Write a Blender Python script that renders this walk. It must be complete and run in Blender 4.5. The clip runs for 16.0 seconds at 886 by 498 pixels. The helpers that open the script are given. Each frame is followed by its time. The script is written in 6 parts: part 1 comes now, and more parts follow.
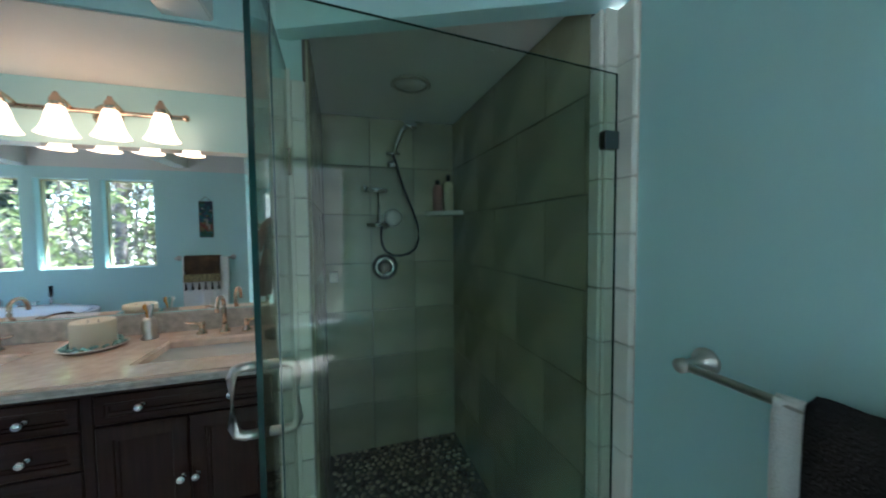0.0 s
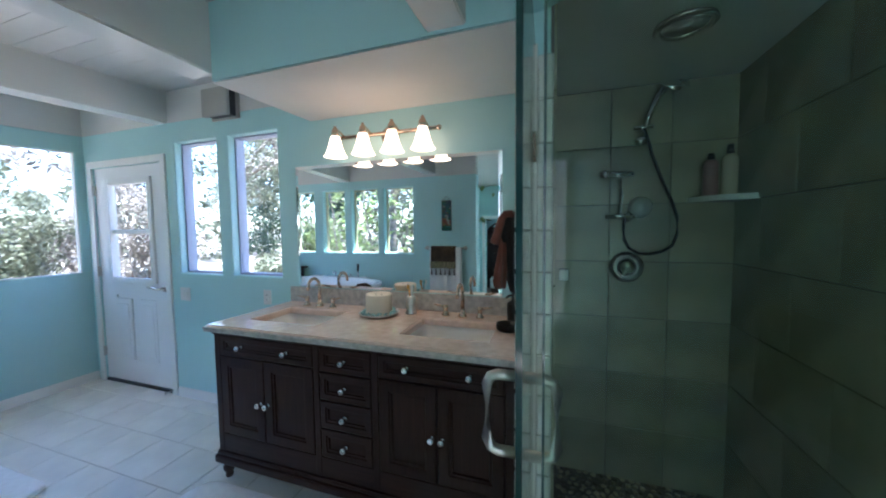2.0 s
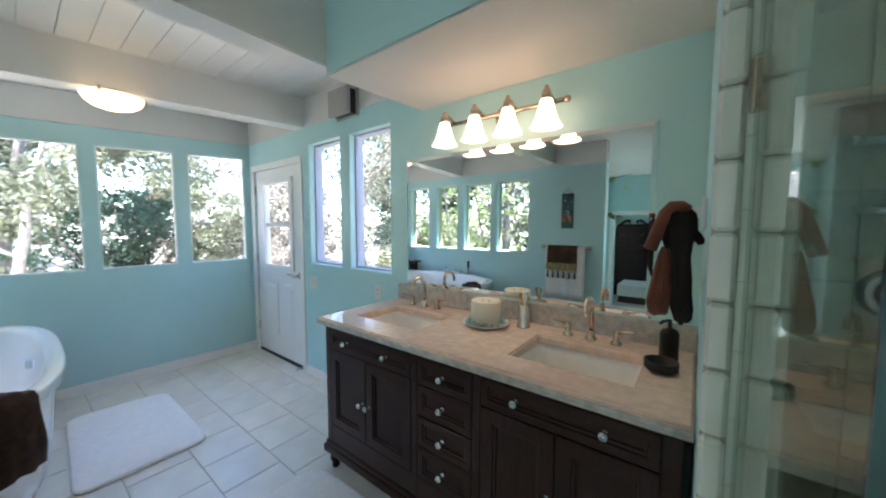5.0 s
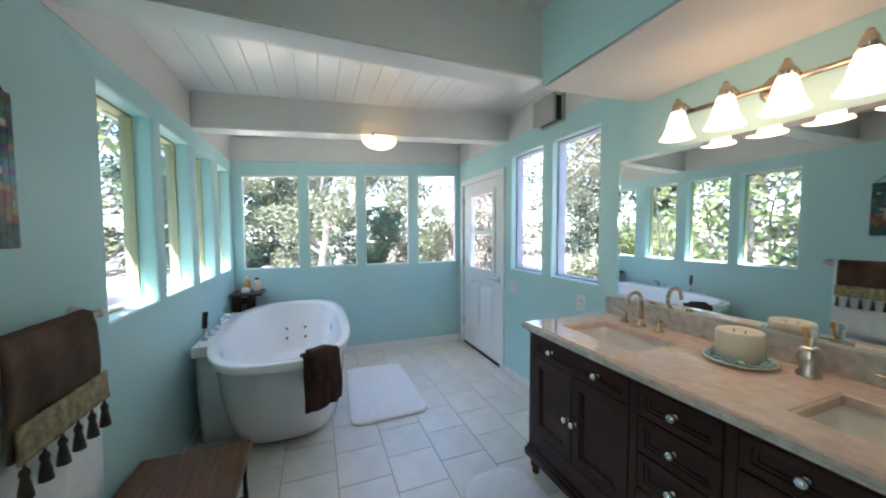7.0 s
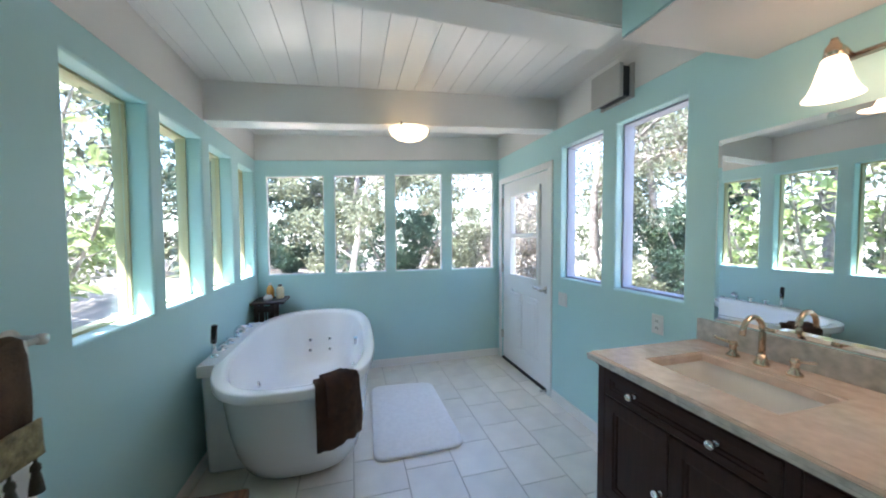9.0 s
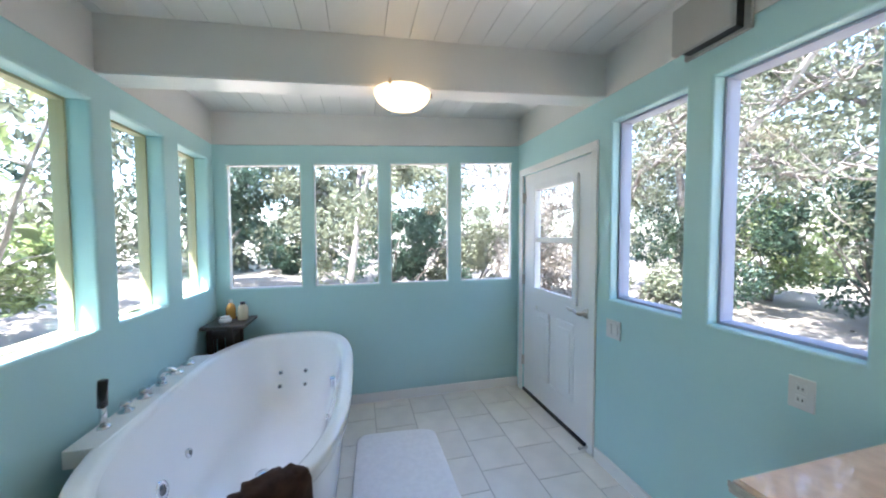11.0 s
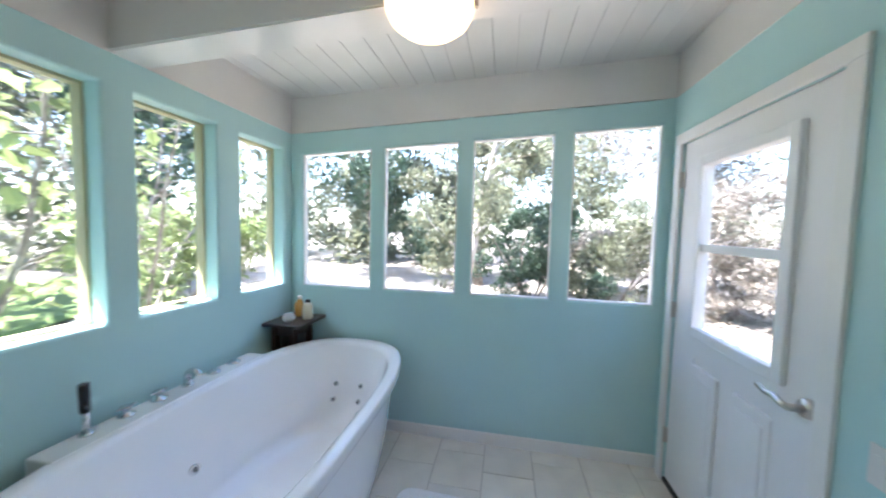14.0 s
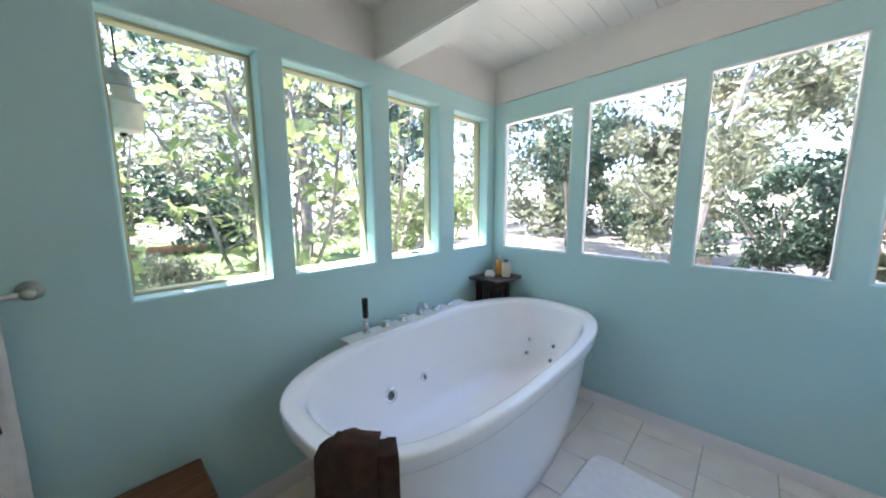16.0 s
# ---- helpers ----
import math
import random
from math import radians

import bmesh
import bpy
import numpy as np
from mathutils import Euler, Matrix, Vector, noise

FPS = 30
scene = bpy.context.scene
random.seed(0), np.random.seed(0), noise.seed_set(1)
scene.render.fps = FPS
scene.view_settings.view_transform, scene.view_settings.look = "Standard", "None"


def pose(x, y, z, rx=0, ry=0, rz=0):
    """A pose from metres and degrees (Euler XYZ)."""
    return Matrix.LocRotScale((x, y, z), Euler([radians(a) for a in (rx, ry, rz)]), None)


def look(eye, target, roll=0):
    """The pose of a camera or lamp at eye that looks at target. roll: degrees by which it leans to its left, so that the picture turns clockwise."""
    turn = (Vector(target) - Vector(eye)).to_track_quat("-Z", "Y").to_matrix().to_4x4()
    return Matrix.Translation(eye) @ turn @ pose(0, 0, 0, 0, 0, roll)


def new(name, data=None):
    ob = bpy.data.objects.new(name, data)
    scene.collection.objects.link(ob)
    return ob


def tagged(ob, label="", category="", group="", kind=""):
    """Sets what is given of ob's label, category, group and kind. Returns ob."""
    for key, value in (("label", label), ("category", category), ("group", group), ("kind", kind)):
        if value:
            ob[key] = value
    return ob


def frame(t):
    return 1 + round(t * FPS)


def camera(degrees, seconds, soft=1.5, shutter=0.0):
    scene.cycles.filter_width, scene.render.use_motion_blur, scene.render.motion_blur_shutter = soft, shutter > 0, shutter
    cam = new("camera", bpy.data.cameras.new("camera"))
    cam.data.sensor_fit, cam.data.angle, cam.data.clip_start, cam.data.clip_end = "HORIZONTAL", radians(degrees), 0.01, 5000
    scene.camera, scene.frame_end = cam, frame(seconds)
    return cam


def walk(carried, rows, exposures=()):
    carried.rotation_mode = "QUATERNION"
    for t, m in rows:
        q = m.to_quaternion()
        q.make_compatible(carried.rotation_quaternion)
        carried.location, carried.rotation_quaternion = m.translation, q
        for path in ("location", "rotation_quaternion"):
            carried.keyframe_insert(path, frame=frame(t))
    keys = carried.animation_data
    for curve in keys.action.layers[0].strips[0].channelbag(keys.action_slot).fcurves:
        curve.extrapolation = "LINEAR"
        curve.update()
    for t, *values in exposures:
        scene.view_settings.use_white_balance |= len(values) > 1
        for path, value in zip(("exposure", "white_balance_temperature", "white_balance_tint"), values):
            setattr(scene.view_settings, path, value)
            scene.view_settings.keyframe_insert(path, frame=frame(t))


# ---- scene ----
cam = camera(106.38, 16.0, soft=1.9, shutter=0.4)
# seconds, place, then pitch, roll and yaw in degrees
PATH = [
    (0.0, 4.379, -2.141, 1.447, -2.77, 0.53, -17.21),
    (0.5, 4.367, -2.115, 1.444, -2.45, 0.39, -9.98),
    (1.0, 4.342, -2.083, 1.446, -2.67, 0.65, 0.18),
    (1.5, 4.319, -2.055, 1.453, -3.18, 0.82, 11.73),
    (2.0, 4.278, -1.982, 1.443, -3.38, 0.64, 18.31),
    (2.5, 4.217, -1.879, 1.442, -3.42, -0.07, 21.57),
    (3.0, 4.157, -1.789, 1.441, -2.96, -0.18, 25.11),
    (5.5, 4.143, -1.715, 1.453, -4.09, 0.33, 44.33),
    (6.0, 4.124, -1.742, 1.458, -3.41, 0.64, 53.70),
    (6.5, 4.109, -1.783, 1.461, -3.24, 0.59, 62.62),
    (7.0, 4.085, -1.814, 1.464, -3.00, 0.20, 68.99),
    (7.5, 4.045, -1.805, 1.464, -2.83, 0.18, 72.94),
    (8.0, 3.982, -1.771, 1.452, -2.68, 0.20, 74.18),
    (8.5, 3.854, -1.752, 1.457, -2.69, 0.14, 74.42),
    (9.0, 3.703, -1.711, 1.456, -2.27, 0.30, 74.65),
    (11.5, 2.837, -1.386, 1.513, -2.75, -0.00, 76.92),
    (12.0, 2.697, -1.230, 1.517, -3.30, -0.50, 78.85),
    (12.5, 2.564, -1.174, 1.497, -3.21, -0.30, 78.56),
    (13.0, 2.433, -1.126, 1.509, -3.24, -0.70, 80.58),
    (13.5, 2.356, -1.067, 1.497, -2.69, -0.80, 87.68),
    (14.0, 2.312, -1.012, 1.524, -3.47, -1.40, 100.56),
    (14.5, 2.338, -1.004, 1.509, -4.04, -0.70, 113.48),
    (15.0, 2.362, -0.990, 1.477, -4.65, 0.20, 124.04),
    (15.5, 2.370, -0.984, 1.465, -6.32, -0.10, 130.86),
    (16.0, 2.376, -1.011, 1.439, -8.08, 0.20, 132.89),
]
walk(cam, [(t, pose(x, y, z, 90 + p, r, w)) for t, x, y, z, p, r, w in PATH],
     [(0.0, 2.98, 5330, 12), (1.5, 2.85, 5200, 13), (2.6, 2.95, 5180, 15), (3.2, 3.06, 5200, 15), (5.5, 3.09, 5900, 14), (9.0, 3.09, 5830, 15), (12.5, 2.99, 5850, 16), (16.0, 3.02, 6050, 18)])

# ---- world, sun and exposure ----
world = bpy.data.worlds.new("sky_world")
scene.world = world
world.use_nodes = True
wn = world.node_tree.nodes
sky = wn.new("ShaderNodeTexSky")
sky.sky_type = "NISHITA"
sky.sun_disc = False
SUN_ELEV, SUN_AZ = 66.0, 150.0
sky.sun_elevation = radians(SUN_ELEV)
sky.sun_rotation = radians(SUN_AZ)
wn["Background"].inputs["Strength"].default_value = 0.15
world.node_tree.links.new(sky.outputs["Color"], wn["Background"].inputs["Color"])
sun = bpy.data.lights.new("sun", "SUN")
sun.energy, sun.angle, sun.color = 5.0, radians(0.53), (1.0, 0.95, 0.86)
sun_ob = new("sun", sun)
az, el = radians(SUN_AZ), radians(SUN_ELEV)
sun_ob.matrix_world = look((20 * math.sin(az) * math.cos(el), 20 * math.cos(az) * math.cos(el), 20 * math.sin(el)), (0, 0, 0))


# added fill lamp behind the walk, set at the made-up hall window
hall_fill = bpy.data.lights.new("hall_fill_light", "AREA")
hall_fill.shape, hall_fill.size, hall_fill.size_y = "RECTANGLE", 0.80, 1.80
hall_fill.energy, hall_fill.color = 0.9, (1.0, 0.98, 0.95)
new("hall_fill_light", hall_fill).matrix_world = look((4.675, -4.95, 1.30), (4.4, -1.0, 0.9))


# ---- materials ----
def material(name, base, rough=0.5, metal=0.0, vary=0.06, scale=6.0, bump=0.0, bump_scale=80.0, spec=0.5, tint=None, per_object=0.0, emit=None, emit_power=0.0, coat=0.0, sheen=0.0):
    m = bpy.data.materials.new(name)
    m.use_nodes = True
    nt = m.node_tree
    n, l = nt.nodes, nt.links
    b = n["Principled BSDF"]
    b.inputs["Roughness"].default_value = rough
    b.inputs["Metallic"].default_value = metal
    b.inputs["Specular IOR Level"].default_value = spec
    b.inputs["Coat Weight"].default_value = coat
    b.inputs["Sheen Weight"].default_value = sheen
    co = n.new("ShaderNodeTexCoord")
    big = n.new("ShaderNodeTexNoise")
    big.inputs["Scale"].default_value = scale
    big.inputs["Detail"].default_value = 5.0
    l.new(co.outputs["Object"], big.inputs["Vector"])
    ramp = n.new("ShaderNodeMapRange")
    ramp.inputs["To Min"].default_value, ramp.inputs["To Max"].default_value = 1 - vary, 1 + vary
    ramp.inputs["From Min"].default_value, ramp.inputs["From Max"].default_value = 0.3, 0.7
    l.new(big.outputs["Fac"], ramp.inputs["Value"])
    value = ramp.outputs["Result"]
    if per_object:
        info = n.new("ShaderNodeObjectInfo")
        spread = n.new("ShaderNodeMapRange")
        spread.inputs["To Min"].default_value, spread.inputs["To Max"].default_value = 1 - per_object, 1 + per_object
        l.new(info.outputs["Random"], spread.inputs["Value"])
        both = n.new("ShaderNodeMath")
        both.operation = "MULTIPLY"
        l.new(value, both.inputs[0])
        l.new(spread.outputs["Result"], both.inputs[1])
        value = both.outputs[0]
    mix = n.new("ShaderNodeMix")
    mix.data_type = "RGBA"
    mix.inputs["A"].default_value = (*base, 1)
    mix.inputs["B"].default_value = (*(tint or base), 1)
    l.new(big.outputs["Fac"], mix.inputs["Factor"])
    mul = n.new("ShaderNodeVectorMath")
    mul.operation = "SCALE"
    l.new(mix.outputs["Result"], mul.inputs[0])
    l.new(value, mul.inputs["Scale"])
    l.new(mul.outputs["Vector"], b.inputs["Base Color"])
    if bump:
        fine = n.new("ShaderNodeTexNoise")
        fine.inputs["Scale"].default_value = bump_scale
        fine.inputs["Detail"].default_value = 4.0
        l.new(co.outputs["Object"], fine.inputs["Vector"])
        bp = n.new("ShaderNodeBump")
        bp.inputs["Strength"].default_value = bump
        bp.inputs["Distance"].default_value = 0.01
        l.new(fine.outputs["Fac"], bp.inputs["Height"])
        l.new(bp.outputs["Normal"], b.inputs["Normal"])
    if emit:
        b.inputs["Emission Color"].default_value = (*emit, 1)
        b.inputs["Emission Strength"].default_value = emit_power
    return m


def wood_material(name, dark, light, axis, rough=0.35, coat=0.2):
    """Fine grain stretched along one axis."""
    m = material(name, dark, rough, tint=light, vary=0.15, scale=3.0, coat=coat)
    nt = m.node_tree
    mapping = nt.nodes.new("ShaderNodeMapping")
    size = [26.0, 26.0, 26.0]
    size["xyz".index(axis)] = 1.6
    mapping.inputs["Scale"].default_value = size
    grain = nt.nodes["Noise Texture"]
    coord = nt.nodes["Texture Coordinate"]
    nt.links.new(coord.outputs["Object"], mapping.inputs["Vector"])
    nt.links.new(mapping.outputs["Vector"], grain.inputs["Vector"])
    return m


def glass_material(name, tint=(1, 1, 1), gloss=1.0):
    """A thin pane: clear, with Fresnel gloss."""
    m = bpy.data.materials.new(name)
    m.use_nodes = True
    n, l = m.node_tree.nodes, m.node_tree.links
    n.remove(n["Principled BSDF"])
    clear, shine, mix = n.new("ShaderNodeBsdfTransparent"), n.new("ShaderNodeBsdfGlossy"), n.new("ShaderNodeMixShader")
    face, power, range_ = n.new("ShaderNodeLayerWeight"), n.new("ShaderNodeMath"), n.new("ShaderNodeMapRange")
    face.inputs["Blend"].default_value = 0.5
    power.operation = "POWER"
    power.inputs[1].default_value = 5.0
    range_.inputs["To Min"].default_value, range_.inputs["To Max"].default_value = 0.04 * gloss, 0.9
    clear.inputs["Color"].default_value = (*tint, 1)
    shine.inputs["Roughness"].default_value = 0.01
    l.new(face.outputs["Facing"], power.inputs[0])
    l.new(power.outputs[0], range_.inputs["Value"])
    l.new(range_.outputs["Result"], mix.inputs["Fac"])
    l.new(clear.outputs["BSDF"], mix.inputs[1])
    l.new(shine.outputs["BSDF"], mix.inputs[2])
    l.new(mix.outputs["Shader"], n["Material Output"].inputs["Surface"])
    return m


def leaf_material(name, base, tint):
    m = material(name, base, 0.45, vary=0.25, scale=2.5, tint=tint)
    nt = m.node_tree
    n, l = nt.nodes, nt.links
    geo = n.new("ShaderNodeNewGeometry")
    rng = n.new("ShaderNodeMapRange")
    rng.inputs["To Min"].default_value, rng.inputs["To Max"].default_value = 0.5, 1.5
    l.new(geo.outputs["Random Per Island"], rng.inputs["Value"])
    b = n["Principled BSDF"]
    old = b.inputs["Base Color"].links[0].from_socket
    mul = n.new("ShaderNodeVectorMath")
    mul.operation = "SCALE"
    l.new(old, mul.inputs[0])
    l.new(rng.outputs["Result"], mul.inputs["Scale"])
    l.new(mul.outputs["Vector"], b.inputs["Base Color"])
    glow = n.new("ShaderNodeBsdfTranslucent")
    l.new(mul.outputs["Vector"], glow.inputs["Color"])
    mix = n.new("ShaderNodeMixShader")
    mix.inputs["Fac"].default_value = 0.45
    out = n["Material Output"]
    l.new(b.outputs["BSDF"], mix.inputs[1])
    l.new(glow.outputs["BSDF"], mix.inputs[2])
    l.new(mix.outputs["Shader"], out.inputs["Surface"])
    return m


BLUE = material("blue_wall_paint", (0.505, 0.75, 0.75), 0.38, vary=0.025, scale=1.5, bump=0.05, bump_scale=60, tint=(0.525, 0.765, 0.76))
WHITE = material("white_ceiling_paint", (0.75, 0.735, 0.70), 0.22, vary=0.03, scale=2.0, bump=0.05, bump_scale=14, tint=(0.79, 0.775, 0.745))
SOFFIT_WHITE = material("matte_soffit_paint", (0.72, 0.69, 0.65), 0.6, vary=0.03, scale=2.0, bump=0.04, bump_scale=60, tint=(0.76, 0.73, 0.69))
TRIM = material("white_trim_paint", (0.91, 0.90, 0.87), 0.3, vary=0.02, scale=4)
DOORW = material("door_white_paint", (0.91, 0.90, 0.89), 0.3, vary=0.02, scale=3, bump=0.03, bump_scale=40)
CREAM = material("cream_exterior_paint", (0.54, 0.51, 0.31), 0.6, vary=0.06, scale=5)
TILE = material("floor_tile", (0.82, 0.765, 0.675), 0.25, vary=0.05, scale=5, tint=(0.89, 0.84, 0.75), per_object=0.04, bump=0.03, bump_scale=30)
GROUT = material("grout", (0.54, 0.49, 0.42), 0.8, vary=0.1, scale=20)
SHOWER_TILE = material("shower_tile", (0.32, 0.295, 0.19), 0.22, vary=0.22, scale=3.0, tint=(0.43, 0.40, 0.28), per_object=0.10)
EDGE_TILE = material("edge_tile", (0.80, 0.79, 0.72), 0.12, vary=0.04, scale=5, per_object=0.04)
DARK_GROUT = material("dark_grout", (0.16, 0.14, 0.12), 0.8, vary=0.1, scale=20)
PEBBLE = material("pebble", (0.32, 0.26, 0.19), 0.35, vary=0.3, scale=22, tint=(0.12, 0.10, 0.08))
VANITY = wood_material("espresso_wood", (0.020, 0.008, 0.005), (0.040, 0.016, 0.010), "z", 0.42, 0.06)
VANITY_X = wood_material("espresso_wood_long", (0.020, 0.008, 0.005), (0.040, 0.016, 0.010), "x", 0.42, 0.06)
for m in (VANITY, VANITY_X):
    m.node_tree.nodes["Principled BSDF"].inputs["Specular IOR Level"].default_value = 0.3
CHEST_WOOD = wood_material("chest_wood", (0.035, 0.014, 0.006), (0.26, 0.105, 0.036), "x", 0.42, 0.0)
DARK_WOOD = wood_material("rustic_dark_wood", (0.03, 0.017, 0.012), (0.07, 0.04, 0.028), "z", rough=0.5)
MARBLE = material("marble_top", (0.72, 0.52, 0.405), 0.06, vary=0.07, scale=22, tint=(0.83, 0.66, 0.54), coat=0.5)
SPLASH = material("stone_edge", (0.42, 0.40, 0.36), 0.15, vary=0.16, scale=30, tint=(0.58, 0.54, 0.49))
PORCELAIN = material("porcelain", (0.90, 0.86, 0.80), 0.08, vary=0.02, scale=3, coat=0.5)
ACRYLIC = material("white_acrylic", (0.92, 0.92, 0.915), 0.12, vary=0.015, scale=2, coat=0.4)
PALE_KNOB = material("satin_knob", (0.55, 0.56, 0.55), 0.35, 0.3, vary=0.1, scale=40)
CHROME = material("chrome", (0.75, 0.76, 0.78), 0.08, 1.0, vary=0.02)
WAND = material("wand_black_chrome", (0.05, 0.05, 0.052), 0.15, 0.6, vary=0.05)
DARK_CHROME = material("dark_chrome", (0.20, 0.20, 0.20), 0.22, 1.0, vary=0.05)
# lilac-grey: the skylight on these frames is put into their colour
FRAME_SKYLIT = material("skylit_window_frame", (0.40, 0.43, 0.54), 0.5, vary=0.04, scale=5)
BRUSHED = material("brushed_nickel", (0.62, 0.58, 0.53), 0.28, 1.0, vary=0.05, scale=30)
BRONZE_NICKEL = material("warm_nickel", (0.60, 0.47, 0.36), 0.22, 1.0, vary=0.05, scale=30)
BLACK = material("black_plastic", (0.015, 0.015, 0.017), 0.35, vary=0.1)
IRON = material("dark_iron", (0.03, 0.028, 0.026), 0.45, 0.8, vary=0.1)
BROWN_TERRY = material("brown_terry_cloth", (0.046, 0.020, 0.011), 0.95, vary=0.22, scale=25, bump=0.9, bump_scale=260, sheen=0.0, tint=(0.080, 0.036, 0.021))
BROWN_VELVET = material("brown_velvet_pile", (0.060, 0.030, 0.014), 0.8, vary=0.45, scale=9, bump=0.4, bump_scale=150, tint=(0.125, 0.068, 0.034))
WHITE_TERRY = material("white_terry_cloth", (0.88, 0.87, 0.85), 0.95, vary=0.04, scale=22, bump=0.3, bump_scale=200)
RUG = material("white_bath_mat", (0.93, 0.905, 0.88), 0.97, vary=0.04, scale=30, bump=0.25, bump_scale=160)
OLIVE = material("olive_brocade", (0.20, 0.155, 0.06), 0.5, vary=0.45, scale=38, tint=(0.38, 0.31, 0.15), bump=0.5, bump_scale=120)
TASSEL = material("dark_tassel", (0.06, 0.055, 0.04), 0.7, vary=0.25, scale=60, bump=0.6, bump_scale=300)
RUST = material("rust_robe_cloth", (0.19, 0.055, 0.03), 0.9, vary=0.2, scale=18, bump=0.7, bump_scale=200, sheen=0.1)
BLACK_CLOTH = material("black_robe_cloth", (0.016, 0.010, 0.008), 0.9, vary=0.2, scale=18, bump=0.7, bump_scale=200, sheen=0.0)
WAX = material("cream_candle_wax", (0.80, 0.72, 0.58), 0.5, vary=0.04, scale=6)
TEAL_GLASS = material("teal_glass_pebbles", (0.20, 0.45, 0.45), 0.15, vary=0.35, scale=60, tint=(0.45, 0.66, 0.64))
AMBER = material("amber_bottle", (0.62, 0.33, 0.08), 0.15, vary=0.1)
IVORY = material("ivory_bottle", (0.75, 0.66, 0.47), 0.25, vary=0.05)
PINK = material("pink_bottle", (0.45, 0.24, 0.22), 0.3, vary=0.05)
PALE = material("white_plastic", (0.78, 0.78, 0.76), 0.3, vary=0.03)
SHADE = material("frosted_shade", (0.9, 0.88, 0.84), 0.4, vary=0.02, emit=(1.0, 0.63, 0.37), emit_power=0.58)
BULB = material("lit_bulb", (1, 1, 1), 0.4, emit=(1.0, 0.85, 0.66), emit_power=2.2)
DOME = material("ceiling_dome", (0.9, 0.86, 0.78), 0.3, emit=(1.0, 0.70, 0.34), emit_power=0.32)
WEATHERED = material("weathered_tin", (0.30, 0.31, 0.30), 0.6, vary=0.2, scale=25, tint=(0.42, 0.42, 0.40))
OFF_WHITE_TIN = material("cream_tin", (0.58, 0.54, 0.44), 0.5, vary=0.12, scale=20)
PANE = glass_material("window_glass")
SHOWER_GLASS = glass_material("shower_glass", (0.84, 0.89, 0.84), 0.5)
MIRROR = bpy.data.materials.new("silvered_mirror")
MIRROR.use_nodes = True
mb = MIRROR.node_tree.nodes["Principled BSDF"]
mb.inputs["Base Color"].default_value, mb.inputs["Metallic"].default_value, mb.inputs["Roughness"].default_value = (0.90, 0.93, 0.92, 1), 1.0, 0.005
BARK = material("grey_bark", (0.16, 0.13, 0.11), 0.9, vary=0.35, scale=9, tint=(0.30, 0.27, 0.24), bump=0.8, bump_scale=30)
PALE_BARK = material("pale_bark", (0.45, 0.40, 0.36), 0.9, vary=0.25, scale=12, tint=(0.60, 0.56, 0.52), bump=0.5, bump_scale=30)
LEAF_DARK = leaf_material("dark_leaves", (0.035, 0.070, 0.045), (0.060, 0.100, 0.065))
LEAF_MID = leaf_material("olive_leaves", (0.12, 0.145, 0.085), (0.24, 0.25, 0.17))
LEAF_DRY = leaf_material("dry_leaves", (0.24, 0.215, 0.18), (0.38, 0.35, 0.31))
LEAF_FIG = leaf_material("bright_green_leaves", (0.19, 0.26, 0.09), (0.30, 0.36, 0.16))
LOG_WOOD = material("reddish_log", (0.30, 0.15, 0.08), 0.8, vary=0.3, scale=8, tint=(0.42, 0.24, 0.14), bump=0.6, bump_scale=20)
GROUND = material("dry_pale_ground", (0.22, 0.195, 0.16), 0.95, vary=0.3, scale=0.7, tint=(0.31, 0.28, 0.24), bump=0.8, bump_scale=14)
LITTER = material("leaf_litter", (0.16, 0.13, 0.10), 0.95, vary=0.35, scale=25, tint=(0.32, 0.28, 0.22))
GRASS = material("lawn_grass", (0.08, 0.14, 0.035), 0.9, vary=0.3, scale=6, tint=(0.14, 0.20, 0.06))

# ---- building helpers ----
BASE = {}


def thing(name, at, label="", category="", group="", kind=""):
    ob = new(name)
    ob.empty_display_size = 0.05
    ob.location = at
    BASE[ob] = Vector(at)
    return tagged(ob, label, category, group, kind)


def part(name, bm, mat, parent=None, label="", smooth=False):
    """One mesh object from a bmesh in world metres, under a thing or a part of it."""
    origin = BASE.get(parent, Vector())
    if parent is not None:
        bmesh.ops.translate(bm, verts=bm.verts, vec=-origin)
    bmesh.ops.recalc_face_normals(bm, faces=bm.faces)
    me = bpy.data.meshes.new(name)
    bm.to_mesh(me)
    bm.free()
    for p in me.polygons:
        p.use_smooth = smooth
    me.materials.append(mat)
    ob = new(name, me)
    if parent is not None:
        ob.parent = parent
    BASE[ob] = origin
    return tagged(ob, label)


def single(name, bm, mat, label="", category="", group="", kind="", smooth=False, at=None):
    """A top-level thing that is one mesh."""
    if at is not None:
        bmesh.ops.translate(bm, verts=bm.verts, vec=-Vector(at))
    ob = part(name, bm, mat, smooth=smooth)
    if at is not None:
        ob.location = at
        BASE[ob] = Vector(at)
    return tagged(ob, label, category, group, kind)


def B():
    return bmesh.new()


def box(bm, x0, x1, y0, y1, z0, z1, bevel=0.0, seg=2, turn=None):
    m = Matrix.Translation(((x0 + x1) / 2, (y0 + y1) / 2, (z0 + z1) / 2)) @ Matrix.Diagonal((abs(x1 - x0), abs(y1 - y0), abs(z1 - z0), 1))
    if turn is not None:
        m = turn @ m
    made = bmesh.ops.create_cube(bm, size=1.0, matrix=m)
    if bevel:
        edges = {e for v in made["verts"] for e in v.link_edges}
        bmesh.ops.bevel(bm, geom=list(edges), offset=bevel, segments=seg, profile=0.6, affect="EDGES")
    return bm


